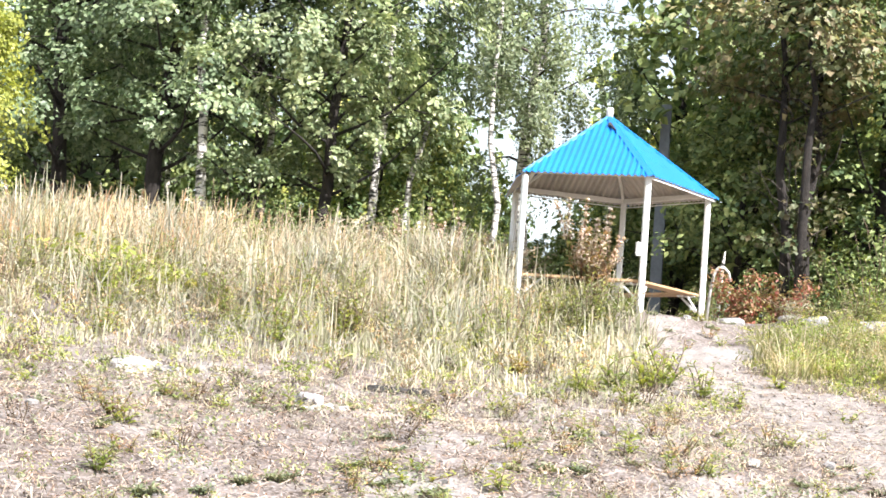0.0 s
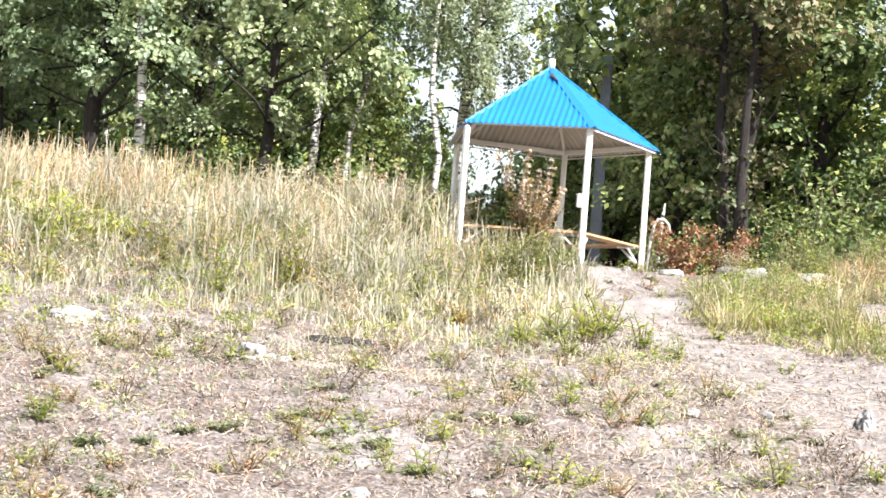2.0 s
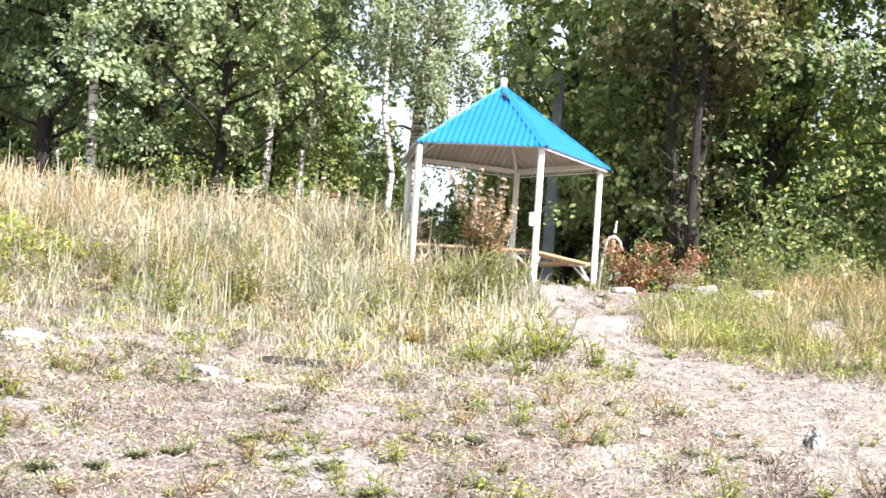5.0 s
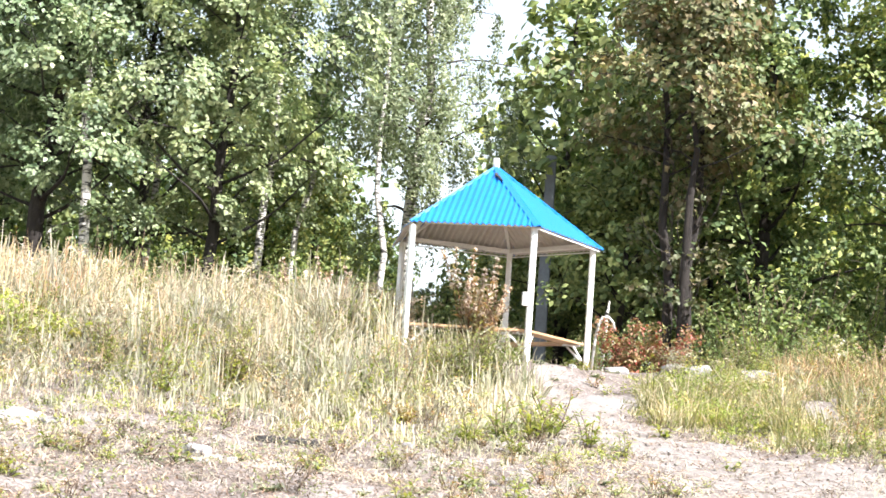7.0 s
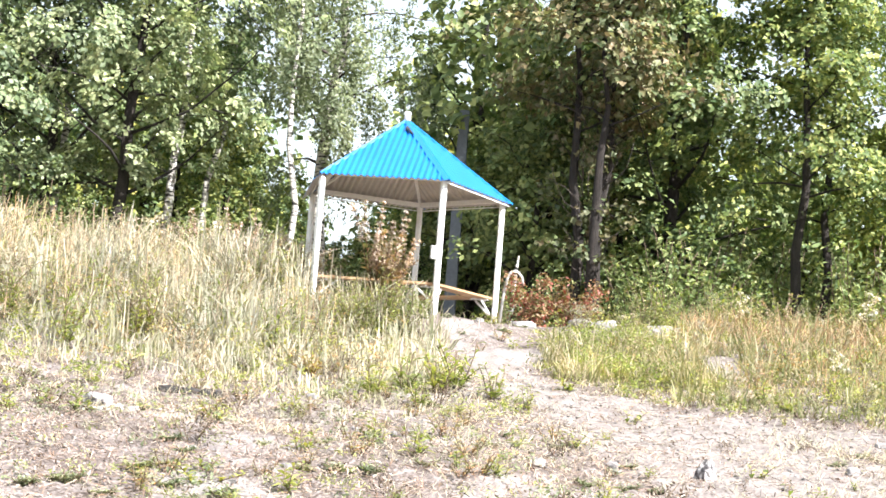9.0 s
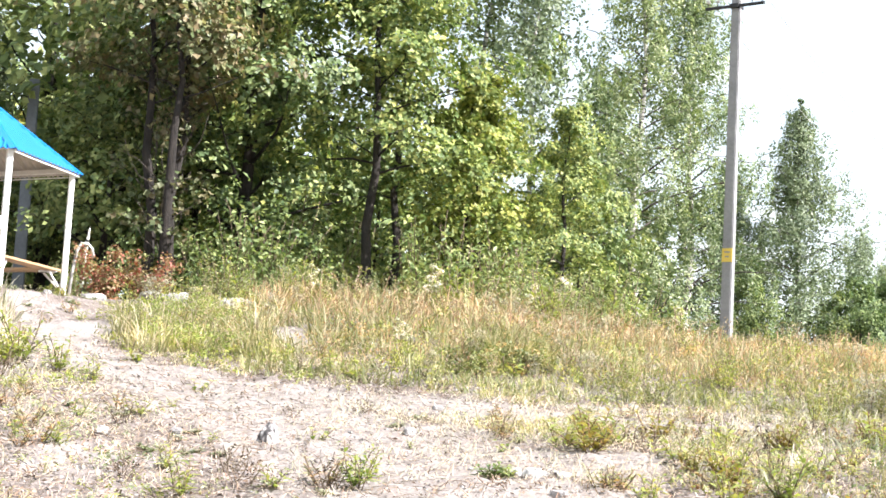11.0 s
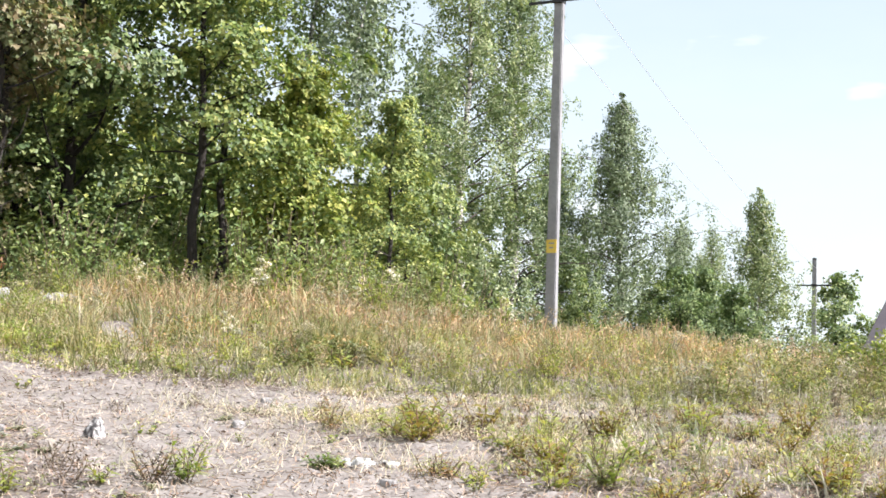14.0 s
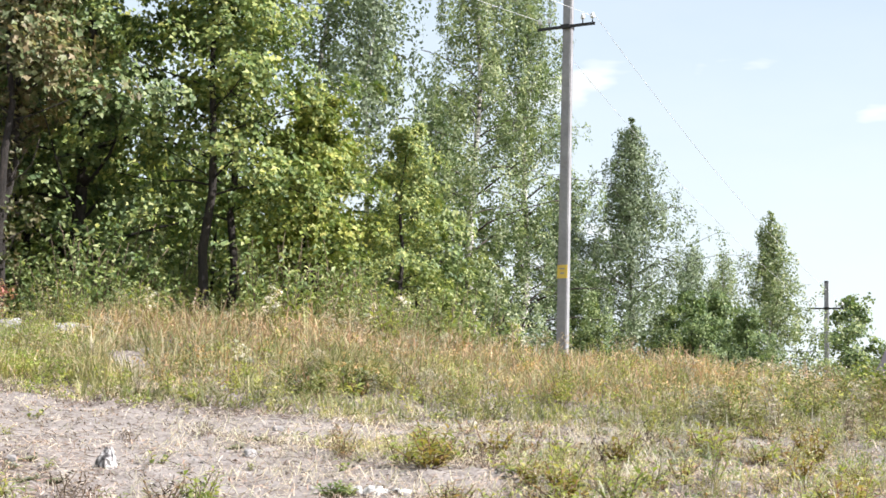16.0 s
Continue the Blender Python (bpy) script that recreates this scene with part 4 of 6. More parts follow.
for x, y, k in ((1.0, 41.0, 0.25), (0.5, 42.0, 0.25), (1.45, 39.6, 0.25), (0.75, 39.0, 0.21), (1.9, 40.0, 0.28)):
    another(far_oak, x, y, x * 210, k)
kinds = [far_oak, far_oak, far_maple, far_birch, far_oak]
GF = np.random.default_rng(5)
placed = []
for _ in range(400):
    a, r = GF.uniform(-24, 26.5), GF.uniform(39, 56)
    x, y = r * math.sin(radians(a)), r * math.cos(radians(a))
    if -2.8 < a < 3.4 or any(math.hypot(x - p, y - q) < 2.5 for p, q in placed) or len(placed) >= 36 or (a < -2 and (r < 42 or GF.random() < 0.45)):
        continue
    placed.append((x, y))
    another(kinds[int(GF.integers(len(kinds)))], x, y, GF.uniform(0, 360), GF.uniform(0.5, 0.65) if 19.5 < a < 25 or 2.2 < a < 6 else GF.uniform(0.62, 0.85) if 13 < a < 20 else GF.uniform(0.8, 1.15))


def far_wood(g, n, label, material):
    """The depth of the wood behind the trees that stand apart: sprays of leaves up to an uneven top."""
    a, r = g.uniform(-22, 27.5, n), g.uniform(46, 60, n)
    x, y = r * np.sin(np.radians(a)), r * np.cos(np.radians(a))
    top = np.where(a < -2.6, 8.6, np.where(a < 0.4, 5.0, np.where(a < 2.8, 2.6, np.where(a < 13, 8.6, np.where(a < 20, 6.4, 4.8)))))
    top = top * (1 + 0.22 * vnoise(x, y, 1.9, 3.0) + 0.12 * vnoise(x, y, 0.7, 5.0)) + (r - 50) * 0.05
    c = np.stack([x, y, ground_z(x, y) + top * g.random(n) ** 0.85], 1)
    axes = np.stack([-x / r, -y / r, np.full(n, 0.7)], 1) + g.normal(0, 0.45, (n, 3))
    axes /= np.linalg.norm(axes, axis=1, keepdims=True)
    ob = quads("far_wood", leaf_cloud(c, g.uniform(0.4, 0.9, n), 9, 0.36, g, 0.2, 0.7, axes=axes), material, 4, LEAF)
    tagged(ob, label, "wood", kind="stuff")


far_wood(np.random.default_rng(61), 3600, "dark green foliage in the depth of the wood", M_DARKOAK)
far_wood(np.random.default_rng(62), 1100, "lighter green foliage in the depth of the wood", M_MAPLE)


# ---- shrubs and tall weeds ----
def shrub(name, g, radius, height, leaves, label, leaf=0.07, count=1400, category="shrub", fluff=0, stem_mat=None, narrow=0.5):
    ob = thing(name, (0, 0, 0), label, category)
    centres, spread, tops, thin = [], [], [], []
    for i in range(max(6, int(radius * 14))):
        a = g.uniform(0, 2 * math.pi)
        d = Vector((math.cos(a) * g.uniform(0.1, 1) * radius / height, math.sin(a) * g.uniform(0.1, 1) * radius / height, 1.0))
        l = height * g.uniform(0.65, 1.08)
        small = category == "weed" and height < 1.0
        p, r = limb(g, (math.cos(a) * radius * 0.3 * g.random(), math.sin(a) * radius * 0.3 * g.random(), -0.05), d, l, (0.0015 if small else 0.003) + (0.003 if small else 0.006) * height, 0.24 if small else 0.10, 3 if small else 5)
        if category == "weed":
            thin.append(tube(p, r, 3))
        else:
            mesh_object("stem", *tube(p, r, 3), stem_mat or M_STEM, ob)
        tops.append(tuple(p[-1]))
        for t in range(1, len(p)):
            centres.append(tuple(p[t] + Vector(g.normal(0, 0.1 * radius, 3))))
            spread.append(0.10 + 0.16 * radius)
    if thin:
        mesh_object("stem", *joined(thin), stem_mat or M_STEM, ob)["kind"] = "stuff"
    lv = leaf_cloud(centres, np.array(spread), max(2, count // len(centres)), leaf, g, droop=0.1, narrow=narrow)
    quads("leaves", lv, leaves, 4, LEAF, ob)
    if fluff:
        for t in tops:
            quads("seed_head", leaf_cloud([t], np.array([0.14 if fluff > 100 else 0.09]), fluff, 0.045, g, narrow=0.9), M_PINK if leaves is M_FIREWEED else M_FLUFF, 4, LEAF, ob)["kind"] = "stuff"
    return ob


def leafy_plant(name, g, label, stems, height, lean, per_stem, length, width, leaves, stem_mat=None, first=0.15, fluff=0):
    """Thin bent stems that carry arching pointed leaves in turn round them, and a fluffy spire on top where fluff is given."""
    ob = thing(name, (0, 0, 0), label, "weed")
    wood, out = [], []
    for k in range(stems):
        a = 2.4 * k + g.uniform(-0.5, 0.5)
        d = Vector((math.cos(a) * lean * g.uniform(0.3, 1.2), math.sin(a) * lean * g.uniform(0.3, 1.2), 1.0))
        h = height * g.uniform(0.55, 1.1)
        p, r = limb(g, (math.cos(a) * 0.03, math.sin(a) * 0.03, -0.03), d, h, 0.0015 + 0.003 * height, 0.12, 4)
        wood.append(tube(p, r, 3))
        if fluff:
            spire = [p[3].lerp(p[4], q) if q > 0 else p[3].lerp(p[2], -q) for q in np.linspace(-0.3, 1.0, 6)]
            quads("seed_head", leaf_cloud([tuple(v) for v in spire], np.linspace(0.085, 0.04, 6), fluff, 0.042, g, narrow=0.9), M_PINK, 4, LEAF, ob)["kind"] = "stuff"
        for i in range(per_stem):
            t = (first + (1 - first) * (i + g.random()) / per_stem) * 3.999
            c = p[int(t)].lerp(p[int(t) + 1], t - int(t))
            az = i * 2.4 + g.uniform(-0.4, 0.4) + k
            l = length * g.uniform(0.55, 1.2) * (1.15 - 0.12 * t)
            w = width * l / length
            side = Vector((-math.sin(az), math.cos(az), g.uniform(-0.35, 0.35)))
            up = g.uniform(0.25, 0.9)
            f = Vector((math.cos(az), math.sin(az), up)).normalized()
            m, e = c + f * l * 0.55, c + f * l * 0.85 + Vector((math.cos(az), math.sin(az), -g.uniform(0.2, 1.1))) * l * 0.3
            out += [c - side * w * 0.12, c + side * w * 0.12, m + side * w * 0.5, m - side * w * 0.5, e + side * w * 0.06, e - side * w * 0.06]
    mesh_object("stem", *joined(wood), stem_mat or M_STEM, ob)["kind"] = "stuff"
    quads("leaves", np.array([tuple(v) for v in out]), leaves, 6, BLADE, ob)
    return ob


GS = np.random.default_rng(11)
edge = [shrub("shrub", GS, 0.9, 1.5, M_SHRUB, "green leafy shrub at the edge of the wood", leaf=0.075, count=920, narrow=0.4),
        shrub("shrub", GS, 0.7, 1.1, M_WORMWOOD, "low grey-green leafy shrub at the edge of the wood", leaf=0.085, count=760, narrow=0.3),
        shrub("shrub", GS, 1.0, 1.9, M_SHRUB, "dark green leafy shrub under the trees", leaf=0.11, count=720)]
for k, (x, y) in enumerate(((8.3, 31.0), (10.2, 31.4), (7.2, 31.6))):
    stand(edge[k], x, y, 40.0 * k)
for _ in range(44):
    a, r = GS.uniform(9.5, 26.5), GS.uniform(31, 35)
    x, y = r * math.sin(radians(a)), r * math.cos(radians(a))
    another(edge[int(GS.integers(3))], x, y, GS.uniform(0, 360), 0.42 if 15.6 < a < 18.6 else GS.choice([0.45, 0.6, 0.75, 0.95, 1.15, 1.3]))
for _ in range(26):
    a, r = GS.uniform(-18, 8), GS.uniform(33.5, 38)
    if -1.0 < a < 2.0:
        r = r + 3
    x, y = r * math.sin(radians(a)), r * math.cos(radians(a))
    another(edge[int(GS.integers(3))], x, y, GS.uniform(0, 360), GS.uniform(0.6, 0.95))
for _ in range(16):
    a, r = GS.uniform(-18, 27), GS.uniform(37, 44)
    x, y = r * math.sin(radians(a)), r * math.cos(radians(a))
    another(edge[2], x, y, GS.uniform(0, 360), GS.uniform(0.7, 0.95) if -1 < a < 2.2 else GS.uniform(1.0, 1.5))
for _ in range(12):
    a, r = GS.uniform(9, 27), GS.uniform(34.5, 39)
    x, y = r * math.sin(radians(a)), r * math.cos(radians(a))
    another(edge[2], x, y, GS.uniform(0, 360), GS.uniform(1.2, 1.7))
for _ in range(44):
    a, r = GS.uniform(26.5, 36.6), GS.uniform(40, 52)
    x, y = r * math.sin(radians(a)), r * math.cos(radians(a))
    another(edge[int(GS.integers(2))], x, y, GS.uniform(0, 360), GS.uniform(1.0, 1.4) if a < 34 else GS.uniform(0.6, 1.0))
for _ in range(18):
    a, r = GS.uniform(-18, -2.5), GS.uniform(36, 41)
    x, y = r * math.sin(radians(a)), r * math.cos(radians(a))
    another(edge[0], x, y, GS.uniform(0, 360), GS.uniform(1.2, 1.9))
for x, y, s in ((0.55, 43.0, 1.1), (1.1, 44.0, 1.2), (1.75, 43.2, 1.35), (2.6, 42.0, 1.5), (0.0, 45.0, 1.2), (1.5, 41.5, 1.2), (2.15, 41.0, 1.35), (0.85, 41.5, 1.0), (1.95, 44.2, 1.45), (1.3, 45.0, 1.3)):
    another(edge[2], x, y, x * 70, s)
for x, y, s in ((46.6, 57.4, 2.1), (48.3, 56.6, 2.0), (49.6, 55.4, 1.8), (44.6, 56.6, 1.5)):
    another(edge[2], x, y, x * 70, s)
for a, r, s in ((-7.8, 37.5, 1.5), (-7.0, 38.5, 1.7), (-8.6, 39.0, 1.7), (-1.3, 38.0, 1.3), (-0.6, 39.0, 1.4), (-2.0, 37.0, 1.3)):
    another(edge[0], r * math.sin(radians(a)), r * math.cos(radians(a)), a * 80, s)
for _ in range(16):
    a, r = GS.uniform(39.8, 46), GS.uniform(22.5, 29)
    another(edge[int(GS.integers(2))], r * math.sin(radians(a)), r * math.cos(radians(a)), GS.uniform(0, 360), GS.uniform(0.26, 0.45))
for a, r, s in ((-7.7, 33.0, 1.25), (-6.7, 33.4, 1.05), (-4.3, 33.2, 1.3), (-3.2, 33.6, 1.2), (-2.2, 33.4, 1.3), (-9.4, 33.2, 1.1)):
    another(edge[0 if s > 1.22 else 2], r * math.sin(radians(a)), r * math.cos(radians(a)), a * 80, s)
for _ in range(16):
    a, r = GS.uniform(12.5, 27.5), GS.uniform(30.4, 31.6)
    another(edge[int(GS.integers(2))], r * math.sin(radians(a)), r * math.cos(radians(a)), GS.uniform(0, 360), 0.4 if 15.6 < a < 18.6 else GS.uniform(0.5, 0.75))
another(edge[0], 7.45, 29.6, 20, 0.72)
another(edge[1], 7.9, 29.9, 90, 0.85)
red = stand(shrub("red_shrub", GS, 0.7, 0.95, M_RED, "low shrub with dark red autumn leaves beside the shelter", leaf=0.085, count=1900), 4.4, 29.3)
another(red, 5.2, 29.4, 80, 0.95)
another(edge[0], 4.1, 30.3, 200, 0.68)
another(edge[2], 4.5, 30.6, 20, 0.62)
bush = stand(leafy_plant("weed_bush", GS, "bushy olive-green weed in the dry grass", 26, 1.15, 0.42, 24, 0.15, 0.05, M_OLIVE, first=0.08), 1.3, 24.5)
another(bush, 1.72, 24.9, 250, 0.9)
another(bush, 1.0, 25.0, 40, 0.85)
another(bush, 0.1, 25.1, 310, 0.55)
fireweed = stand(leafy_plant("fireweed", GS, "tall weed with orange leaves and pinkish seed fluff", 14, 1.62, 0.16, 30, 0.19, 0.055, M_FIREWEED, M_REDSTEM, fluff=26), 1.3, 25.9)
another(fireweed, 1.6, 25.95, 140, 0.7)
another(fireweed, 1.45, 26.1, 60, 0.6)


def tussock(g, x0, y0, n, radius, high):
    """A thick round tuft of fine green blades."""
    ob = thing("grass_tussock", (x0, y0, float(ground_z(x0, y0))), "round feathery tussock of green grass in the meadow", "grass")
    a, r = g.uniform(0, 6.28, n), radius * np.sqrt(g.random(n))
    x, y = x0 + r * np.cos(a), y0 + r * np.sin(a)
    v = blades(x, y, high * g.uniform(0.45, 1.1, n) * (1 - 0.45 * (r / radius) ** 2), g, 0.55, 0.014)
    quads("blade", v - np.array([x0, y0, float(ground_z(x0, y0))]), M_GRASS, 6, BLADE, ob)["kind"] = "stuff"


tussock(GS, 9.3, 22.3, 1100, 0.55, 0.62)
tussock(GS, 9.75, 22.5, 700, 0.45, 0.5)
low_bush = stand(shrub("low_bush", GS, 0.5, 0.5, M_BANK, "low green leafy bush in the meadow", leaf=0.06, count=1300, category="weed"), 8.45, 21.4)
another(low_bush, 8.95, 21.5, 150, 0.95)
another(low_bush, 9.4, 21.6, 70, 0.8)
another(low_bush, 7.3, 23.4, 200, 0.7)
thistle = stand(shrub("thistle", GS, 0.30, 1.0, M_WEED, "dry thistle with white seed fluff", leaf=0.05, count=260, category="weed", fluff=34), 9.94, 27.4)
for x, y, s in ((12.0, 27.6, 1.0), (8.0, 28.6, 0.9), (11.3, 27.0, 0.6), (14.0, 28.6, 0.75), (17.0, 28.2, 0.7), (-1.5, 29.5, 1.15), (-0.3, 30.2, 1.1), (-2.7, 31.2, 1.3), (-5.2, 31.0, 0.9), (0.4, 29.8, 1.0), (23.0, 30.0, 1.1), (24.2, 30.6, 1.0), (7.75, 22.6, 0.62), (7.95, 22.8, 0.5), (10.6, 29.2, 1.1), (12.9, 28.4, 1.3), (15.2, 28.0, 1.1), (20.5, 27.0, 0.9), (22.0, 26.6, 0.9)):
    another(thistle, x, y, x * 50, s)
herb = stand(leafy_plant("willowherb", GS, "faded willowherb with pinkish grey seed fluff", 9, 1.3, 0.26, 14, 0.11, 0.022, M_FIREWEED, M_REDSTEM, fluff=11), -2.0, 30.0)
for x, y, s in ((-1.75, 30.3, 1.1), (-0.7, 29.4, 1.0), (-1.15, 29.6, 1.1), (0.05, 29.3, 0.85), (-4.6, 30.4, 0.9), (-6.9, 30.0, 1.0), (18.6, 26.9, 0.75), (20.1, 26.3, 0.8), (21.3, 26.6, 0.85), (19.4, 25.6, 0.6), (12.2, 29.4, 0.95), (9.2, 30.2, 0.9), (21.9, 27.8, 0.9), (22.8, 27.6, 0.8)):
    another(herb, x, y, x * 43, s)
bright = stand(shrub("leafy_weed", GS, 0.75, 0.85, M_YELLOW, "bright yellow-green leafy plant in the dry meadow", leaf=0.13, count=420, category="weed"), -5.77, 24.32)
another(bright, -6.47, 25.12, 100, 1.0)
another(bright, -5.22, 24.82, 220, 0.8)
sap = stand(shrub("sapling", GS, 0.55, 1.15, M_MAPLE, "bright green sapling in the grass", leaf=0.09, count=900), 15.85, 17.9, 0, 0.95)
another(sap, 16.4, 18.0, 120, 0.8)


plants = [stand(leafy_plant("dock_plant", GS, "low yellow-green weed with arching leaves on the bare ground", 5, 0.36, 0.6, 8, 0.17, 0.055, M_WEED), 7.29, 15.4),
          stand(leafy_plant("dry_weed", GS, "low reddish-brown dry weed on the slope", 6, 0.28, 0.9, 10, 0.10, 0.028, M_FIREWEED), 7.6, 15.2),
          stand(leafy_plant("silver_weed", GS, "low silvery grey-green weed flat on the ground", 7, 0.14, 1.6, 16, 0.10, 0.026, M_WORMWOOD, first=0.0), 5.9, 13.9)]
red_dock = stand(leafy_plant("red_dock", GS, "bushy dock with red stems and yellowing leaves on the litter", 9, 0.46, 0.8, 13, 0.16, 0.05, M_DOCK, M_REDSTEM), 7.36, 14.95)
another(red_dock, 7.85, 15.95, 120, 1.05)
another(red_dock, 7.62, 12.65, 50, 0.9)
another(red_dock, 9.4, 14.6, 250, 0.95)
another(red_dock, 10.9, 15.2, 150, 0.9)
another(red_dock, 0.35, 21.9, 80, 0.85)
another(red_dock, -3.6, 15.9, 200, 0.7)
green_dock = stand(leafy_plant("green_dock", GS, "bushy bright green weed with narrow leaves", 7, 0.48, 0.5, 12, 0.17, 0.042, M_WEED), 7.67, 11.7)
for x, y, s in ((7.75, 12.75, 1.0), (8.3, 12.9, 0.8), (2.32, 22.1, 1.5), (2.05, 21.6, 1.3), (2.75, 21.4, 1.1), (1.6, 21.3, 1.2), (1.15, 20.7, 1.0), (1.7, 20.2, 0.8), (3.1, 20.6, 0.8), (-3.2, 13.8, 0.7), (2.9, 13.3, 0.8), (4.4, 13.2, 0.9), (3.0, 14.6, 0.6)):
    another(green_dock, x, y, x * 97, s)
fern = stand(leafy_plant("yellow_fern", GS, "single bright yellow-green feathered leaf on the litter", 2, 0.34, 1.5, 18, 0.11, 0.045, M_YELLOW, first=0.05), -0.58, 14.56)
another(fern, 6.64, 12.15, 100, 0.75)
another(fern, -0.95, 14.1, 60, 0.6)
for x, y, s in ((-1.2, 15.0, 1.3), (-0.95, 15.2, 1.0), (0.62, 15.5, 1.3), (0.95, 15.6, 1.1), (0.3, 15.4, 0.9), (-0.4, 14.2, 1.3), (-0.7, 14.0, 1.0), (-2.7, 13.4, 1.4), (-2.3, 13.6, 1.1), (-1.7, 14.3, 1.1), (-3.3, 14.3, 1.2), (1.5, 16.0, 1.0), (-0.1, 16.3, 0.9)):
    another(plants[2], x, y, x * 61, s)
for x, y, k, s in ((0.9, 27.6, 2, 1.2), (1.5, 28.4, 0, 0.8), (2.2, 28.9, 2, 1.1), (0.6, 28.6, 0, 0.9), (1.2, 29.4, 0, 1.1), (2.0, 29.6, 0, 1.0), (2.8, 29.3, 2, 1.2), (3.3, 28.9, 0, 0.7), (1.9, 27.1, 1, 0.9), (2.5, 27.5, 2, 0.8),
                   (3.35, 25.7, 1, 0.9), (3.5, 25.2, 0, 0.6), (3.45, 26.2, 2, 1.1), (3.3, 26.6, 0, 0.6), (2.1, 25.9, 2, 1.0), (2.25, 25.1, 1, 0.9), (2.5, 23.6, 1, 0.9), (4.0, 23.2, 1, 0.8), (2.95, 24.9, 1, 0.5), (2.7, 25.6, 2, 0.6)):
    another(plants[k], x, y, x * 113, s)
rosette = stand(leafy_plant("dark_rosette", GS, "dark grey-green leaf rosette beside white rubble", 8, 0.16, 1.0, 10, 0.14, 0.05, M_SHRUB, first=0.0), 5.87, 13.85)
another(rosette, 6.0, 13.8, 130, 0.8)
WEEDS = np.random.default_rng(31)
for _ in range(260):
    a, r = WEEDS.uniform(-17, 43), WEEDS.uniform(11.6, 21.5)
    x, y = r * math.sin(radians(a)), r * math.cos(radians(a))
    k = int(WEEDS.integers(3))
    if bare(np.array([x]), np.array([y]))[0] > 0.6:
        continue
    another(plants[k], x, y, WEEDS.uniform(0, 360), WEEDS.uniform(0.35, 0.9) if k == 0 else WEEDS.uniform(0.6, 1.2))
for k, x, y, s in ((0, -0.6, 15.0, 0.6), (0, 6.74, 12.9, 0.5), (0, -4.6, 25.0, 1.9), (0, -6.0, 24.2, 2.2), (0, 4.7, 13.9, 0.8), (1, 4.2, 13.6, 1.3), (0, 3.7, 13.4, 0.7), (0, 2.2, 22.4, 1.2), (1, 8.4, 13.2, 1.2), (0, 8.8, 13.0, 0.9), (1, 9.4, 13.4, 1.1), (2, 2.5, 26.2, 0.9), (0, 2.0, 26.2, 0.8), (1, 3.4, 27.3, 0.9), (2, 3.9, 27.6, 1.0), (0, 3.9, 22.4, 0.9), (1, 5.6, 21.5, 0.9), (0, 6.6, 21.0, 0.8), (2, -0.9, 14.4, 1.2), (2, -2.0, 14.0, 1.0)):
    another(plants[k], x, y, x * 77, s)


twiggy = stand(shrub("dead_weed", GS, 0.22, 0.34, M_DARKLEAF, "dead weed with thin dark twigs on the sand", leaf=0.05, count=110, category="weed", narrow=0.3), 3.57, 14.6)
for x, y, s in ((3.5, 13.6, 0.9), (4.15, 13.3, 1.0), (2.6, 14.2, 0.8), (1.0, 14.4, 0.8), (7.9, 14.9, 1.0), (9.3, 14.6, 1.1), (3.0, 17.0, 0.9), (4.9, 17.6, 0.6), (-3.0, 17.5, 0.9), (6.0, 18.2, 0.6), (10.4, 15.6, 0.9)):
    another(twiggy, x, y, x * 87, s)
for _ in range(18):
    a, r = WEEDS.uniform(-17, 7), WEEDS.uniform(15, 23.5)
    another(twiggy, r * math.sin(radians(a)), r * math.cos(radians(a)), WEEDS.uniform(0, 360), WEEDS.uniform(0.5, 1.1))
seedling = stand(leafy_plant("oak_seedling", GS, "small bright green seedling with broad leaves", 3, 0.22, 0.6, 6, 0.10, 0.05, M_MAPLE), 0.9, 13.3)
for _ in range(14):
    a, r = WEEDS.uniform(-17, 42), WEEDS.uniform(12, 22)
    another(seedling, r * math.sin(radians(a)), r * math.cos(radians(a)), WEEDS.uniform(0, 360), WEEDS.uniform(0.5, 1.1))
for x, y, s in ((7.78, 15.73, 1.2), (7.9, 15.6, 0.9), (9.0, 15.2, 1.0), (9.2, 15.5, 0.8), (10.6, 14.6, 1.1), (11.2, 15.6, 1.0), (8.92, 21.0, 1.1)):
    another(plants[0], x, y, x * 67, s)
    another(plants[1], x + 0.15, y + 0.1, x * 37, s)


for _ in range(34):
    a, r = WEEDS.uniform(26, 43), WEEDS.uniform(12, 20.5)
    another(red_dock if WEEDS.random() < 0.35 else plants[1], r * math.sin(radians(a)), r * math.cos(radians(a)), WEEDS.uniform(0, 360), WEEDS.uniform(0.5, 1.0))
forbs = [stand(leafy_plant("tall_weed", GS, "tall leafy yellow-green weed in the meadow", 6, 0.85, 0.25, 18, 0.17, 0.042, M_WEED), -3.0, 25.0),
         stand(shrub("dry_stalk", GS, 0.20, 0.9, M_HEADS, "tall dry brown weed with curled leaves in the meadow", leaf=0.07, count=200, category="weed", narrow=0.25), -2.0, 26.0),
         stand(shrub("pale_weed", GS, 0.22, 0.8, M_STRAW, "tall bleached dry weed in the meadow", leaf=0.10, count=240, category="weed", narrow=0.2), -4.0, 24.0)]
for _ in range(110):
    a, r = WEEDS.uniform(-18, 3.5), WEEDS.uniform(21.8, 31)
    x, y = r * math.sin(radians(a)), r * math.cos(radians(a))
    if math.hypot(x - CENTRE[0], y - CENTRE[1]) > 2.4:
        another(forbs[int(WEEDS.integers(3))], x, y, WEEDS.uniform(0, 360), WEEDS.uniform(0.6, 1.1))
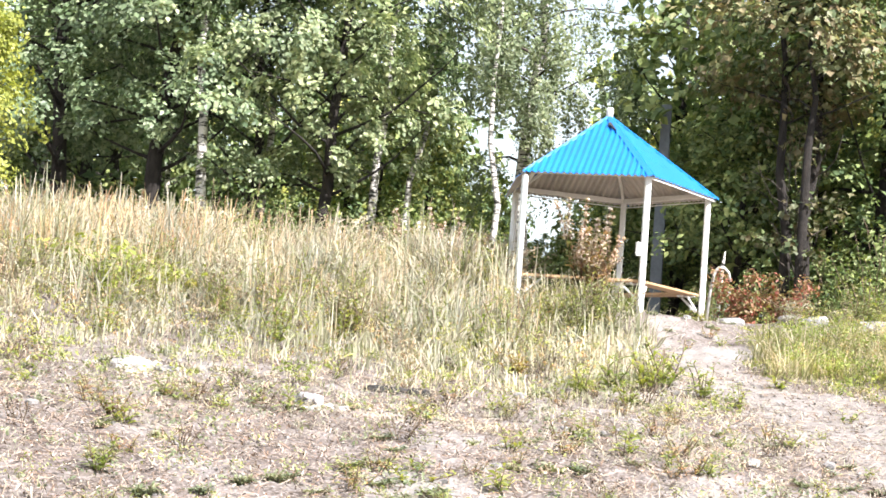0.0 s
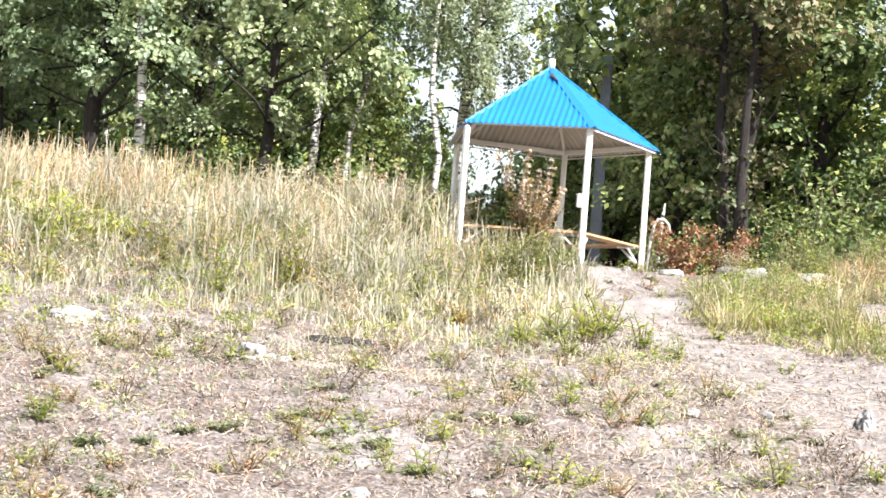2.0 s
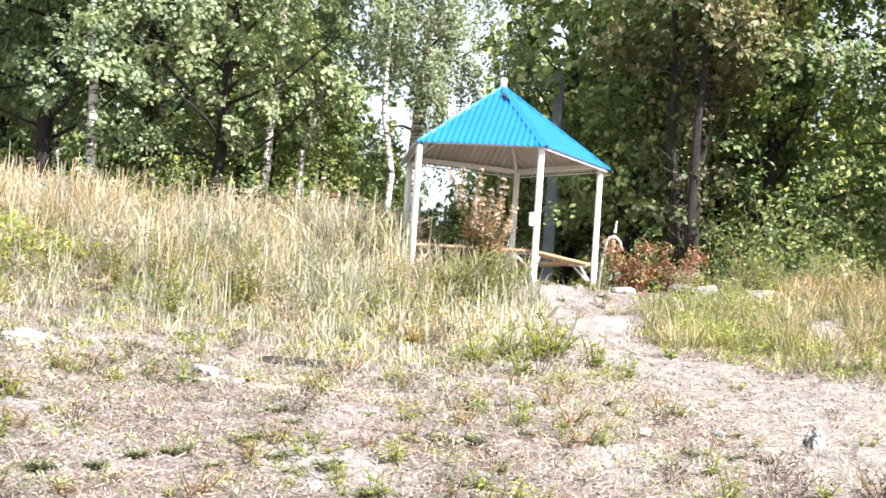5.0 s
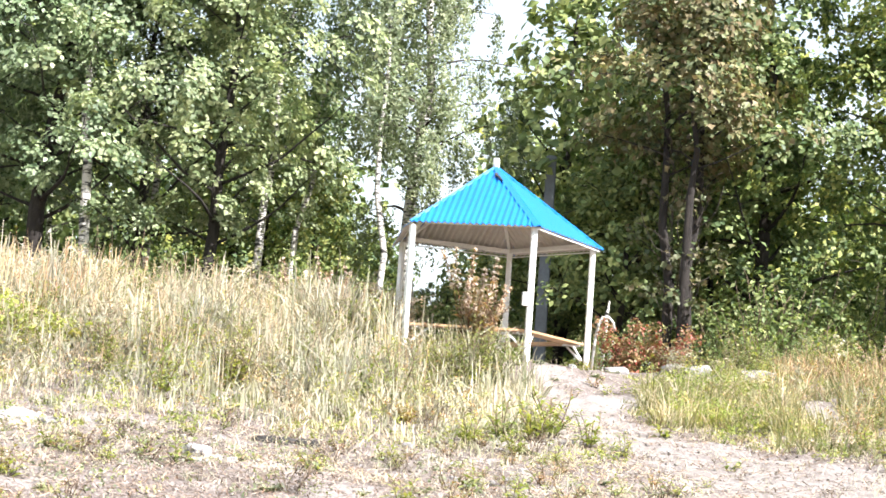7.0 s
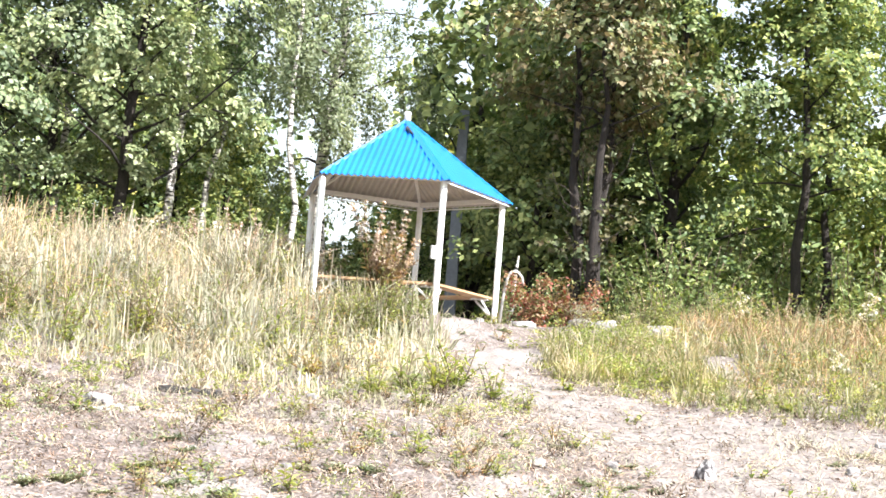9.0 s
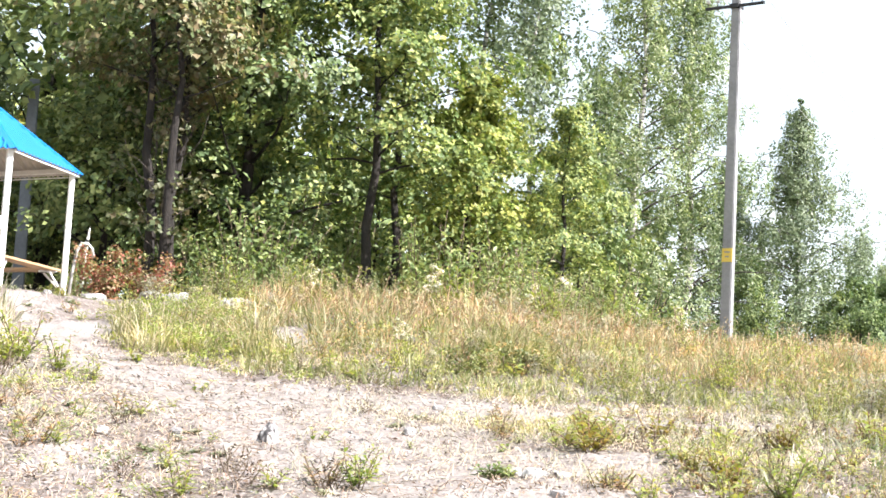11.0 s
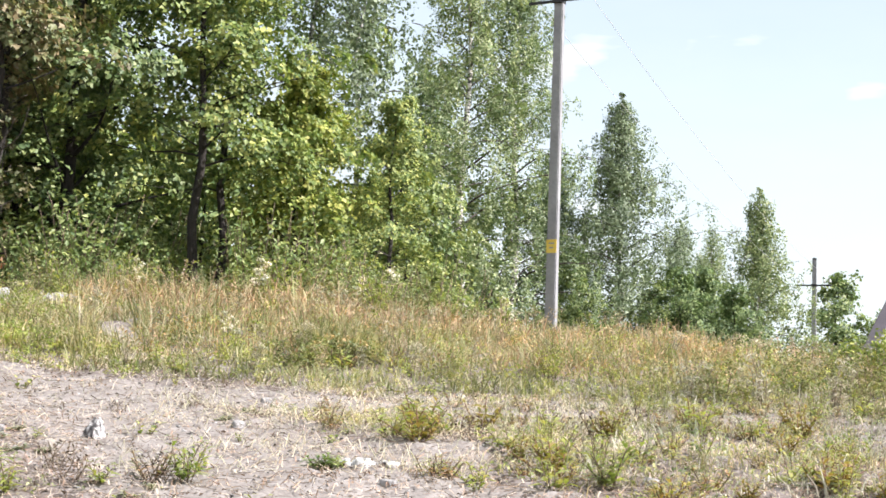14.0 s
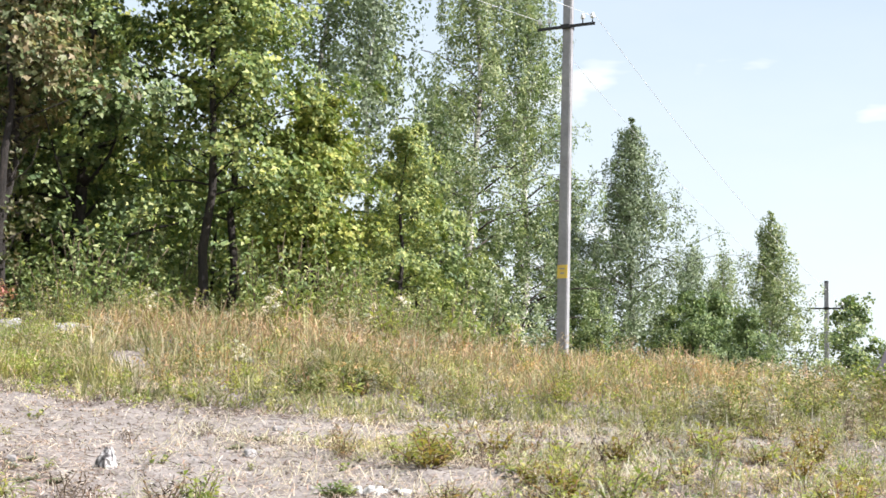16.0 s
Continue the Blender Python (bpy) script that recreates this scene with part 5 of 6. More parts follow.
dark_weed = stand(shrub("bank_weed", GS, 0.42, 0.70, M_BANK, "leafy olive-green weed on the bank", leaf=0.07, count=380, category="weed", narrow=0.4), 17.5, 20.2)
for _ in range(78):
    a, r = 34 + 11.5 * math.sqrt(WEEDS.random()), WEEDS.uniform(20.5, 27)
    another(dark_weed if WEEDS.random() < 0.62 else forbs[int(WEEDS.integers(3))], r * math.sin(radians(a)), r * math.cos(radians(a)), WEEDS.uniform(0, 360), WEEDS.uniform(0.45, 0.95))
for _ in range(12):
    a, r = WEEDS.uniform(17, 35), WEEDS.uniform(21.5, 27)
    another(dark_weed, r * math.sin(radians(a)), r * math.cos(radians(a)), WEEDS.uniform(0, 360), WEEDS.uniform(0.4, 0.75))
for _ in range(36):
    a, r = WEEDS.uniform(-18, -0.5), WEEDS.uniform(28.5, 31.5)
    x, y = r * math.sin(radians(a)), r * math.cos(radians(a))
    another(forbs[1 + int(WEEDS.integers(2))], x, y, WEEDS.uniform(0, 360), WEEDS.uniform(1.0, 1.45))
for _ in range(60):
    a, r = WEEDS.uniform(-18, 1.0), WEEDS.uniform(23.0, 30.0)
    x, y = r * math.sin(radians(a)), r * math.cos(radians(a))
    another(forbs[0] if WEEDS.random() < 0.7 else forbs[1], x, y, WEEDS.uniform(0, 360), WEEDS.uniform(0.8, 1.2))
for _ in range(40):
    a, r = WEEDS.uniform(11, 29), WEEDS.uniform(28.8, 31.6)
    x, y = r * math.sin(radians(a)), r * math.cos(radians(a))
    another(dark_weed if WEEDS.random() < 0.6 else forbs[0], x, y, WEEDS.uniform(0, 360), WEEDS.uniform(1.0, 1.5))
for _ in range(26):
    a, r = WEEDS.uniform(27, 44), WEEDS.uniform(28.0, 32.5)
    x, y = r * math.sin(radians(a)), r * math.cos(radians(a))
    another(forbs[int(WEEDS.integers(3))], x, y, WEEDS.uniform(0, 360), WEEDS.uniform(0.6, 1.1))
for _ in range(34):
    a, r = WEEDS.uniform(29, 46), WEEDS.uniform(13.5, 22)
    x, y = r * math.sin(radians(a)), r * math.cos(radians(a))
    another(forbs[0], x, y, WEEDS.uniform(0, 360), WEEDS.uniform(0.3, 0.6))
for _ in range(150):
    a, r = WEEDS.uniform(10, 45), WEEDS.uniform(22.2, 31)
    x, y = r * math.sin(radians(a)), r * math.cos(radians(a))
    if bare(np.array([x]), np.array([y]))[0] < 0.05:
        another(forbs[int(WEEDS.integers(3))], x, y, WEEDS.uniform(0, 360), WEEDS.uniform(0.4, 0.75))


# ---- stones and debris ----
def rock(name, g, w, d, h, x, y, label, material=M_STONE, sink=0.25, turn=0.0):
    bm = bmesh.new()
    bmesh.ops.create_icosphere(bm, subdivisions=2, radius=0.5)
    s = float(g.uniform(0, 50))
    for v in bm.verts:
        n = noise.noise(v.co * 2.2 + Vector((s, 0, 0))) * 0.45 + noise.noise(v.co * 5 + Vector((0, s, 0))) * 0.22
        v.co *= 1 + n
        v.co = Vector((max(min(v.co.x, 0.42), -0.42) * w * 1.15, max(min(v.co.y, 0.42), -0.42) * d * 1.15, max(min(v.co.z, 0.40), -0.42) * h * 1.2))
    ob = part(name, bm, material, None)
    ob.matrix_basis = pose(x, y, float(ground_z(x, y)) + h * (0.5 - sink), g.uniform(-8, 8), g.uniform(-8, 8), turn)
    return tagged(ob, label, "stone")


GR = np.random.default_rng(3)
PALE = "pale grey angular stone on the sandy ground"


def pointed_stone(x, y, turn):
    """A pointed stone with an arris towards the track."""
    bm = bmesh.new()
    foot = [(-0.13, 0.05), (-0.08, -0.04), (-0.015, -0.12), (0.07, -0.07), (0.11, 0.06), (0.0, 0.13)]
    low = [bm.verts.new((px, py, -0.06)) for px, py in foot]
    mid = [bm.verts.new((px * 0.9 + 0.005, py * 0.9, 0.09 + 0.02 * math.sin(3 * k))) for k, (px, py) in enumerate(foot)]
    top = [bm.verts.new((px * 0.28 + 0.03, py * 0.3 + 0.01, 0.19 + 0.025 * math.cos(2 * k))) for k, (px, py) in enumerate(foot)]
    for a, b in ((low, mid), (mid, top)):
        for k in range(6):
            bm.faces.new((a[k], a[(k + 1) % 6], b[(k + 1) % 6], b[k]))
    bm.faces.new(top)
    bm.faces.new(low[::-1])
    bmesh.ops.recalc_face_normals(bm, faces=bm.faces[:])
    bmesh.ops.triangulate(bm, faces=bm.faces[:])
    bmesh.ops.subdivide_edges(bm, edges=bm.edges[:], cuts=2, use_grid_fill=True)
    for v in bm.verts:
        v.co += Vector(GR.normal(0, 0.0065, 3))
    ob = part("stone", bm, M_STAINED, None)
    ob.matrix_basis = pose(x, y, float(ground_z(x, y)), 0, 0, turn)
    tagged(ob, "pointed dark-stained pale stone standing on the sandy track", "stone")


pointed_stone(4.30, 16.05, -15)
rock("stone", GR, 0.22, 0.2, 0.12, 6.30, 13.85, PALE, M_STAINED, 0.35)
rock("stone", GR, 0.16, 0.15, 0.09, 6.52, 13.72, PALE, M_STAINED, 0.35)
rock("stone", GR, 0.30, 0.24, 0.22, -1.95, 17.86, PALE, M_STAINED, turn=50)
rock("boulder", GR, 0.62, 0.55, 0.26, -4.42, 20.2, "half-buried dusty pale boulder at the foot of the meadow", M_CHALK, 0.58, 20)
rock("stone", GR, 0.35, 0.3, 0.16, -3.95, 20.0, "half-buried dusty white stone at the foot of the meadow", M_CHALK, 0.45, 70)
rock("stone", GR, 0.48, 0.4, 0.22, 5.45, 27.95, "pale boulder beside the shelter path")
rock("stone", GR, 0.42, 0.4, 0.18, 4.02, 28.0, "pale boulder beside the shelter path")
rock("stone", GR, 0.75, 0.5, 0.20, 6.5, 28.2, "pale boulder beside the shelter path")
rock("stone", GR, 0.5, 0.4, 0.18, 5.05, 28.1, "pale boulder beside the shelter path")
for k, (dx, w) in enumerate(((0.0, 0.16), (0.13, 0.22), (0.27, 0.14), (0.36, 0.20), (0.52, 0.24), (0.66, 0.12))):
    rock("charred_wood", GR, w, 0.10, 0.11, -1.42 + dx, 19.85 + 0.05 * math.sin(k * 2.3), "charred black piece of wood in the dry grass", M_DEBRIS, turn=-20 + 17 * k)["group"] = "charred pieces of wood"
for _ in range(70):
    a, r = GR.uniform(-17, 40), GR.uniform(11.5, 27)
    x, y = r * math.sin(radians(a)), r * math.cos(radians(a))
    s = GR.uniform(0.04, 0.12)
    rock("pebble", GR, s * 1.4, s, s * 0.8, x, y, "small pale stone in the litter", turn=GR.uniform(0, 180))["group"] = "small stones on the slope"
# bent pipe and broken birch behind the shelter
v, f = tube([(0, 0, -0.2), (0.05, 0, 0.45), (0.1, 0, 0.78), (0.17, 0, 0.9), (0.28, 0, 0.9), (0.36, 0, 0.82), (0.40, 0, 0.66)], [0.028] * 5 + [0.026, 0.024], 8)
pipe = mesh_object("bent_pipe", v, f, M_GREYPIPE)
pipe.matrix_basis = pose(3.72, 29.2, float(ground_z(3.72, 29.2)) + 0.1)
tagged(pipe, "bent weathered grey pipe standing behind the shelter", "pipe")
v, f = tube([(0, 0, -0.2), (0.02, 0, 0.6), (0.06, 0.02, 1.25), (0.09, 0, 1.5)], [0.045, 0.04, 0.035, 0.01], 8)
snag = mesh_object("broken_birch", v, f, M_BIRCH_BARK)
snag.matrix_basis = pose(4.15, 31.0, float(ground_z(4.15, 31.0)))
tagged(snag, "broken white birch stub", "tree stump")


# ---- grass and litter ----
def field(name, g, xy, heights, material, label, lean=0.25, width=0.008, keep=None):
    x, y = xy
    ok = (np.hypot(x - CENTRE[0], y - CENTRE[1]) > 2.0) & (bare(x, y) < g.uniform(0.02, 0.35, len(x)))
    if keep is not None:
        ok &= keep(x, y)
    h = heights(x, y, g)
    ok &= h > 0.03
    ob = quads(name, blades(x[ok], y[ok], h[ok], g, lean, width), material, 6, BLADE)
    return tagged(ob, label, "grass", kind="stuff")


GG = np.random.default_rng(17)


def rad(x, y):
    return np.hypot(x, y)


def azi(x, y):
    return np.degrees(np.arctan2(x, y))


def meadow_h(x, y, g):
    r = rad(x, y)
    edge_r = 20.7 + 2.2 * smooth(-x, 0, 4) + 0.9 * vnoise(x, y, 1.6, 2.0)
    h = (0.20 + 0.52 * smooth(r, edge_r, edge_r + 4)) * g.uniform(0.25, 1.35, len(x)) * (1 + 0.6 * vnoise(x, y, 0.6, 6.0)) * (1 + 0.35 * vnoise(x, y, 1.7, 9.0))
    return np.where(r + g.normal(0, 0.9, len(x)) > edge_r + 0.2, h, 0) * (1 - 0.35 * smooth(x, -1, 2))


left = lambda x, y: (x < 2.3 + 0.25 * vnoise(x, y, 1.0, 3.0)) & ((y < 26.3) | (x < 0.2))
field("dry_grass", GG, tufts(GG, 27000, -19, 6, 18.6, 31.5, 12, 0.09), meadow_h, M_STRAW, "tall dry straw-coloured meadow grass", 0.75, 0.021, left)
field("green_grass", GG, tufts(GG, 9000, -19, 6, 19.5, 31.5), lambda x, y, g: meadow_h(x, y, g) * 0.75, M_GRASS, "green grass among dry stalks", 0.65, 0.015, left)
field("pale_stalks", GG, tufts(GG, 5200, -19, 6, 21.4, 31.5, 5, 0.10), lambda x, y, g: (0.22 + 0.5 * smooth(rad(x, y), 21, 25)) * (1 + 0.4 * vnoise(x, y, 0.8, 1.2)) * g.uniform(0.6, 1.3, len(x)), M_STRAW, "thick bleached stalks standing over the meadow", 0.55, 0.019, left)
field("ridge_stalks", GG, tufts(GG, 1000, -19, -1, 26.5, 31.0, 5, 0.12), lambda x, y, g: g.uniform(0.5, 1.15, len(x)) * (1 + 0.35 * vnoise(x, y, 0.9, 2.2)), M_HEADS, "tall dry stalks on the crest of the meadow", 0.6, 0.016, left)
field("reed_stalks", GG, tufts(GG, 420, -17, -9.5, 26.0, 30.0, 6, 0.10), lambda x, y, g: g.uniform(0.7, 1.35, len(x)), M_RUST, "tall reddish feathery grass on the crest of the meadow", 0.3, 0.02, left)
hump = lambda x, y, g: np.where(((x - 5.6) / 1.75) ** 2 + ((y - 24.4) / 1.7) ** 2 < 1 + 0.4 * vnoise(x, y, 0.5), 0.42, 0.10) * g.uniform(0.3, 1.3, len(x)) * (1 + 0.4 * vnoise(x, y, 0.35, 3.0))
field("tuft_grass", GG, tufts(GG, 5500, 8.5, 17, 21.8, 27.5), hump, M_GRASS, "thick yellow-green grass tussock beside the path", 0.9, 0.015)
field("tuft_straw", GG, tufts(GG, 2600, 8.5, 17, 21.8, 27.5), hump, M_STRAW, "dry straw in the grass tussock beside the path", 0.9, 0.014)
right_edge = lambda x, y, g: (0.24 + 0.16 * smooth(rad(x, y), 22, 27)) * g.uniform(0.4, 1.25, len(x)) * (1 + 0.45 * vnoise(x, y, 0.7, 8.0)) * (1 - 0.9 * np.exp(-((x - 6.7) / 0.45) ** 2 - ((y - 24.9) / 1.3) ** 2)) * smooth(rad(x, y), 20.6 + 0.6 * vnoise(x, y, 1.5, 5.0), 22.0)
field("rust_grass", GG, tufts(GG, 28000, 13.5, 47, 23.5, 36), lambda x, y, g: right_edge(x, y, g) * (1 + 0.40 * smooth(rad(x, y), 25, 28)) * (1 - 0.2 * smooth(azi(x, y), 25, 31)) * (1 - 0.4 * smooth(azi(x, y), 36, 40)), M_RUST, "rust-coloured dry grass on the ridge", 0.9, 0.016)
field("meadow_grass", GG, tufts(GG, 28000, 13.5, 47, 20.4, 33), lambda x, y, g: right_edge(x, y, g) * (1 - 0.35 * smooth(rad(x, y), 25, 28)) * (1 - 0.2 * smooth(azi(x, y), 26, 32)), M_GRASS, "yellow-green meadow grass", 1.0, 0.018)
field("sparse_grass", GG, tufts(GG, 15000, 22, 47, 12, 22), lambda x, y, g: g.uniform(0.05, 0.26, len(x)) * smooth(vnoise(x, y, 0.8, 2.5) + 0.25 * smooth(azi(x, y), 26, 36), -0.35, 0.5), M_GRASS, "sparse low grass on bare ground", 1.0, 0.008)
field("bleached_grass", GG, tufts(GG, 8000, 22, 47, 14, 22.5), lambda x, y, g: g.uniform(0.06, 0.32, len(x)) * smooth(vnoise(x, y, 0.7, 6.2) + 0.3 * smooth(azi(x, y), 27, 33), -0.2, 0.5), M_STRAW, "bleached grass on the half-bare ground", 1.1, 0.010)
field("short_grass", GG, tufts(GG, 5000, -19, 30, 11, 21.5, 12, 0.05), lambda x, y, g: g.uniform(0.04, 0.2, len(x)) * smooth(vnoise(x, y, 0.6, 7.5), 0.0, 0.6), M_STRAW, "short dry grass on the slope", 1.3, 0.006)
field("short_green_grass", GG, tufts(GG, 5500, -19, 30, 11, 22, 12, 0.04), lambda x, y, g: g.uniform(0.04, 0.18, len(x)) * smooth(vnoise(x, y, 0.5, 11.5), 0.25, 0.7), M_GRASS, "short green weeds on the slope", 1.0, 0.010)


def litter(n):
    x, y = polar(GG, n, -19, 46, 10.8, 24)
    ok = bare(x, y) < GG.uniform(0.05, 1.9, n)
    x, y = x[ok], y[ok]
    m = len(x)
    a, l = GG.uniform(0, math.pi * 2, m), GG.exponential(0.045, m) + 0.02
    dx, dy = np.cos(a) * l / 2, np.sin(a) * l / 2
    w = GG.uniform(0.002, 0.007, m)
    sx, sy = -np.sin(a) * w, np.cos(a) * w
    z0 = ground_z(x - dx, y - dy) + GG.uniform(0.005, 0.03, m)
    z1 = ground_z(x + dx, y + dy) + GG.uniform(0.005, 0.07, m)
    v = np.empty((m, 4, 3))
    v[:, 0] = np.stack([x - dx - sx, y - dy - sy, z0], 1)
    v[:, 1] = np.stack([x - dx + sx, y - dy + sy, z0 + 0.004], 1)
    v[:, 2] = np.stack([x + dx + sx, y + dy + sy, z1 + 0.004], 1)
    v[:, 3] = np.stack([x + dx - sx, y + dy - sy, z1], 1)
    ob = quads("straw_litter", v.reshape(-1, 3), M_LITTER, 4, [(0, 1, 2, 3)])
    tagged(ob, "dry straw and twig litter scattered over the slope", "litter", kind="stuff")


litter(26000)


def curved_straw(n, az0, az1, r0, r1, long, material, label, lift=0.035):
    """Bent straws lying over one another on the ground."""
    x, y = polar(GG, n, az0, az1, r0, r1)
    ok = (bare(x, y) < GG.uniform(0.1, 1.5, n)) & (vnoise(x, y, 0.55, 4.1) + GG.normal(0, 0.7, n) > -0.45)
    x, y = x[ok], y[ok]
    m = len(x)
    a, l, w = GG.uniform(0, 6.28, m), long * GG.uniform(0.35, 1.4, m), GG.uniform(0.0016, 0.0038, m)
    bend, high = GG.normal(0, 0.18, m) * l, GG.uniform(0.2, 1.8, m) * lift
    v = np.empty((m, 6, 3))
    for k, (t, sd) in enumerate(((-0.5, -1), (-0.5, 1), (0, 1), (0, -1), (0.5, 0.5), (0.5, -0.5))):
        off = w * sd + bend * (t == 0)
        px, py = x + np.cos(a) * l * t - np.sin(a) * off, y + np.sin(a) * l * t + np.cos(a) * off
        v[:, k] = np.stack([px, py, ground_z(px, py) + (0.012 if t else high) + 0.015], 1)
    tagged(quads("curved_straw", v.reshape(-1, 3), material, 6, BLADE), label, "straw", kind="stuff")


curved_straw(15500, -19, 46, 10.8, 18, 0.19, M_LITTER, "brown and bleached bent straws lying on the slope")
curved_straw(7000, -19, 46, 16, 23.5, 0.24, M_STRAW, "bleached bent straws lying on the slope")
curved_straw(4500, -19, 46, 11, 22, 0.20, M_DARKLEAF, "dark dead stems lying on the slope", 0.05)


def leaf_litter(n, material, size, label):
    """Curled dry leaves and scraps flat on the ground."""
    x, y = polar(GG, n, -19, 46, 10.8, 23.5)
    ok = (bare(x, y) < GG.uniform(0.05, 1.2, n)) & (vnoise(x, y, 0.5, 2.7) + GG.normal(0, 0.6, n) > -0.2)
    x, y = x[ok], y[ok]
    c = np.stack([x, y, ground_z(x, y) + GG.uniform(0.008, 0.035, len(x))], 1)
    ob = quads("leaf_litter", leaf_cloud(c, np.full(len(c), 0.012), 1, size, GG, -0.6, 0.6), material, 4, LEAF)
    tagged(ob, label, "litter", kind="stuff")


leaf_litter(26000, M_LITTER, 0.045, "curled dry leaves scattered over the slope")
leaf_litter(4500, M_FLUFF, 0.036, "bleached whitish plant scraps on the slope")


curved_straw(1800, -19, 8, 17, 23, 0.32, M_STRAW, "bleached straw fallen over at the foot of the meadow", 0.09)
curved_straw(2200, 3, 17, 12, 27, 0.26, M_STRAW, "bleached straw fallen over beside the path", 0.06)
curved_straw(4200, 16, 34, 14.5, 21, 0.30, M_STRAW, "bleached straw fallen over on the bare ground", 0.08)


def twigs(n):
    """Thin dark twigs lying flat on the sand and litter."""
    x, y = polar(GG, n, -19, 46, 11, 23)
    a, l = GG.normal(0, 0.9, n), GG.uniform(0.04, 0.16, n)
    dx, dy, w = np.cos(a) * l / 2, np.sin(a) * l / 2, GG.uniform(0.0012, 0.003, n)
    v = np.empty((n, 6, 3))
    bend = GG.normal(0, 0.02, n)
    for k, (t, s) in enumerate(((-1, -1), (-1, 1), (0, 1), (0, -1), (1, 1), (1, -1))):
        px, py = x + dx * t - np.sin(a) * (w * s + bend * (t == 0)), y + dy * t + np.cos(a) * (w * s + bend * (t == 0))
        v[:, k] = np.stack([px, py, ground_z(px, py) + 0.035 + 0.002 * s], 1)
    tagged(quads("fallen_twigs", v.reshape(-1, 3), M_DARKLEAF, 6, BLADE), "thin dark twigs fallen on the sand", "twigs", kind="stuff")


twigs(7500)


def stalks(n):
    """Tall stalks with feathery seed heads over the meadow."""
    x, y = polar(GG, n, -19, 1.5, 23.5, 31)
    ok = left(x, y) & (np.hypot(x - CENTRE[0], y - CENTRE[1]) > 2.2)
    x, y = x[ok], y[ok]
    h = GG.uniform(0.45, 1.2, len(x))
    b = blades(x, y, h, GG, 0.12, 0.010)
    ob = quads("seed_stalks", b, M_HEADS, 6, BLADE)
    tagged(ob, "tall dry reddish stalks in the meadow", "grass", kind="stuff")
    tips = b.reshape(-1, 6, 3)[:, 4]
    c = np.concatenate([tips + np.array([0, 0, -d]) for d in (0.0, 0.05, 0.10, 0.15)])
    ob = quads("seed_heads", leaf_cloud(c, np.full(len(c), 0.02), 3, 0.04, GG, 0.3, 0.3), M_HEADS, 4, LEAF)
    tagged(ob, "feathery dry seed heads over the meadow", "grass", kind="stuff")


stalks(700)


def ground_cover(n, az0, az1, r0, r1, material, seed, label, size=0.05):
    """Low leafy weeds in patches close to the ground."""
    x, y = polar(GG, n, az0, az1, r0, r1)
    ok = (vnoise(x, y, 0.45, seed) + 0.5 * vnoise(x, y, 1.7, seed + 3) > 0.35) & (bare(x, y) < 0.3)
    x, y = x[ok], y[ok]
    c = np.stack([x, y, ground_z(x, y) + GG.uniform(0.02, 0.14, len(x))], 1)
    ob = quads("ground_cover", leaf_cloud(c, np.full(len(c), 0.07), 6, size, GG, 0.0, 0.45), material, 4, LEAF)
    tagged(ob, label, "weeds", kind="stuff")


ground_cover(4600, -19, 30, 11, 22, M_OLIVE, 3.1, "low yellow-green weeds on the slope", 0.042)
ground_cover(5000, -19, 16, 20, 27, M_WEED, 5.7, "leafy weeds at the foot of the meadow", 0.06)
ground_cover(3800, 22, 47, 12, 26, M_OLIVE, 8.3, "low green weeds among sparse grass")
ground_cover(900, 29, 47, 12.5, 24, M_SHRUB, 4.9, "dark green low weeds on the bank", 0.05)
ground_cover(2200, -19, 24, 11, 19, M_WORMWOOD, 6.6, "low silvery weeds on the slope", 0.05)


def meadow_weeds(n, az0, az1, r0, r1, keep, material, seed, top, label):
    """Leafy weeds at all heights between the stalks, in drifts."""
    x, y = polar(GG, n, az0, az1, r0, r1)
    ok = (vnoise(x, y, 0.8, seed) > 0.1) & keep(x, y) & (np.hypot(x - CENTRE[0], y - CENTRE[1]) > 2.2) & (bare(x, y) < 0.1)
    x, y = x[ok], y[ok]
    c = np.stack([x, y, ground_z(x, y) + GG.uniform(0.05, top, len(x))], 1)
    ob = quads("meadow_weeds", leaf_cloud(c, np.full(len(c), 0.10), 7, 0.055, GG, 0.3, 0.4), material, 4, LEAF)
    tagged(ob, label, "weeds", kind="stuff")


meadow_weeds(3000, -19, 4, 21, 31, left, M_WEED, 4.4, 0.6, "leafy yellow-green weeds among the tall dry grass")
meadow_weeds(1600, -19, 4, 21, 31, left, M_ORANGE, 7.7, 0.6, "orange-tinged weeds among the tall dry grass")
meadow_weeds(4000, 9, 46, 21.5, 33, lambda x, y: x > 0, M_WEED, 2.2, 0.35, "leafy weeds in the ridge grass")
meadow_weeds(2500, 14, 46, 23, 32, lambda x, y: x > 0, M_ORANGE, 3.3, 0.4, "rusty leafed weeds in the ridge grass")
meadow_weeds(1500, 14, 46, 25, 35, lambda x, y: x > 0, M_HEADS, 9.2, 0.45, "brown seed heads in the ridge grass")
meadow_weeds(2800, 9, 16, 22, 27, lambda x, y: ((x - 5.6) / 1.75) ** 2 + ((y - 24.4) / 1.7) ** 2 < 1, M_WEED, 6.1, 0.4, "leafy weeds in the grass tussock")
meadow_weeds(500, 9, 16, 22, 27, lambda x, y: ((x - 5.6) / 1.75) ** 2 + ((y - 24.4) / 1.7) ** 2 < 1, M_ORANGE, 1.1, 0.4, "orange-tinged weeds in the grass tussock")


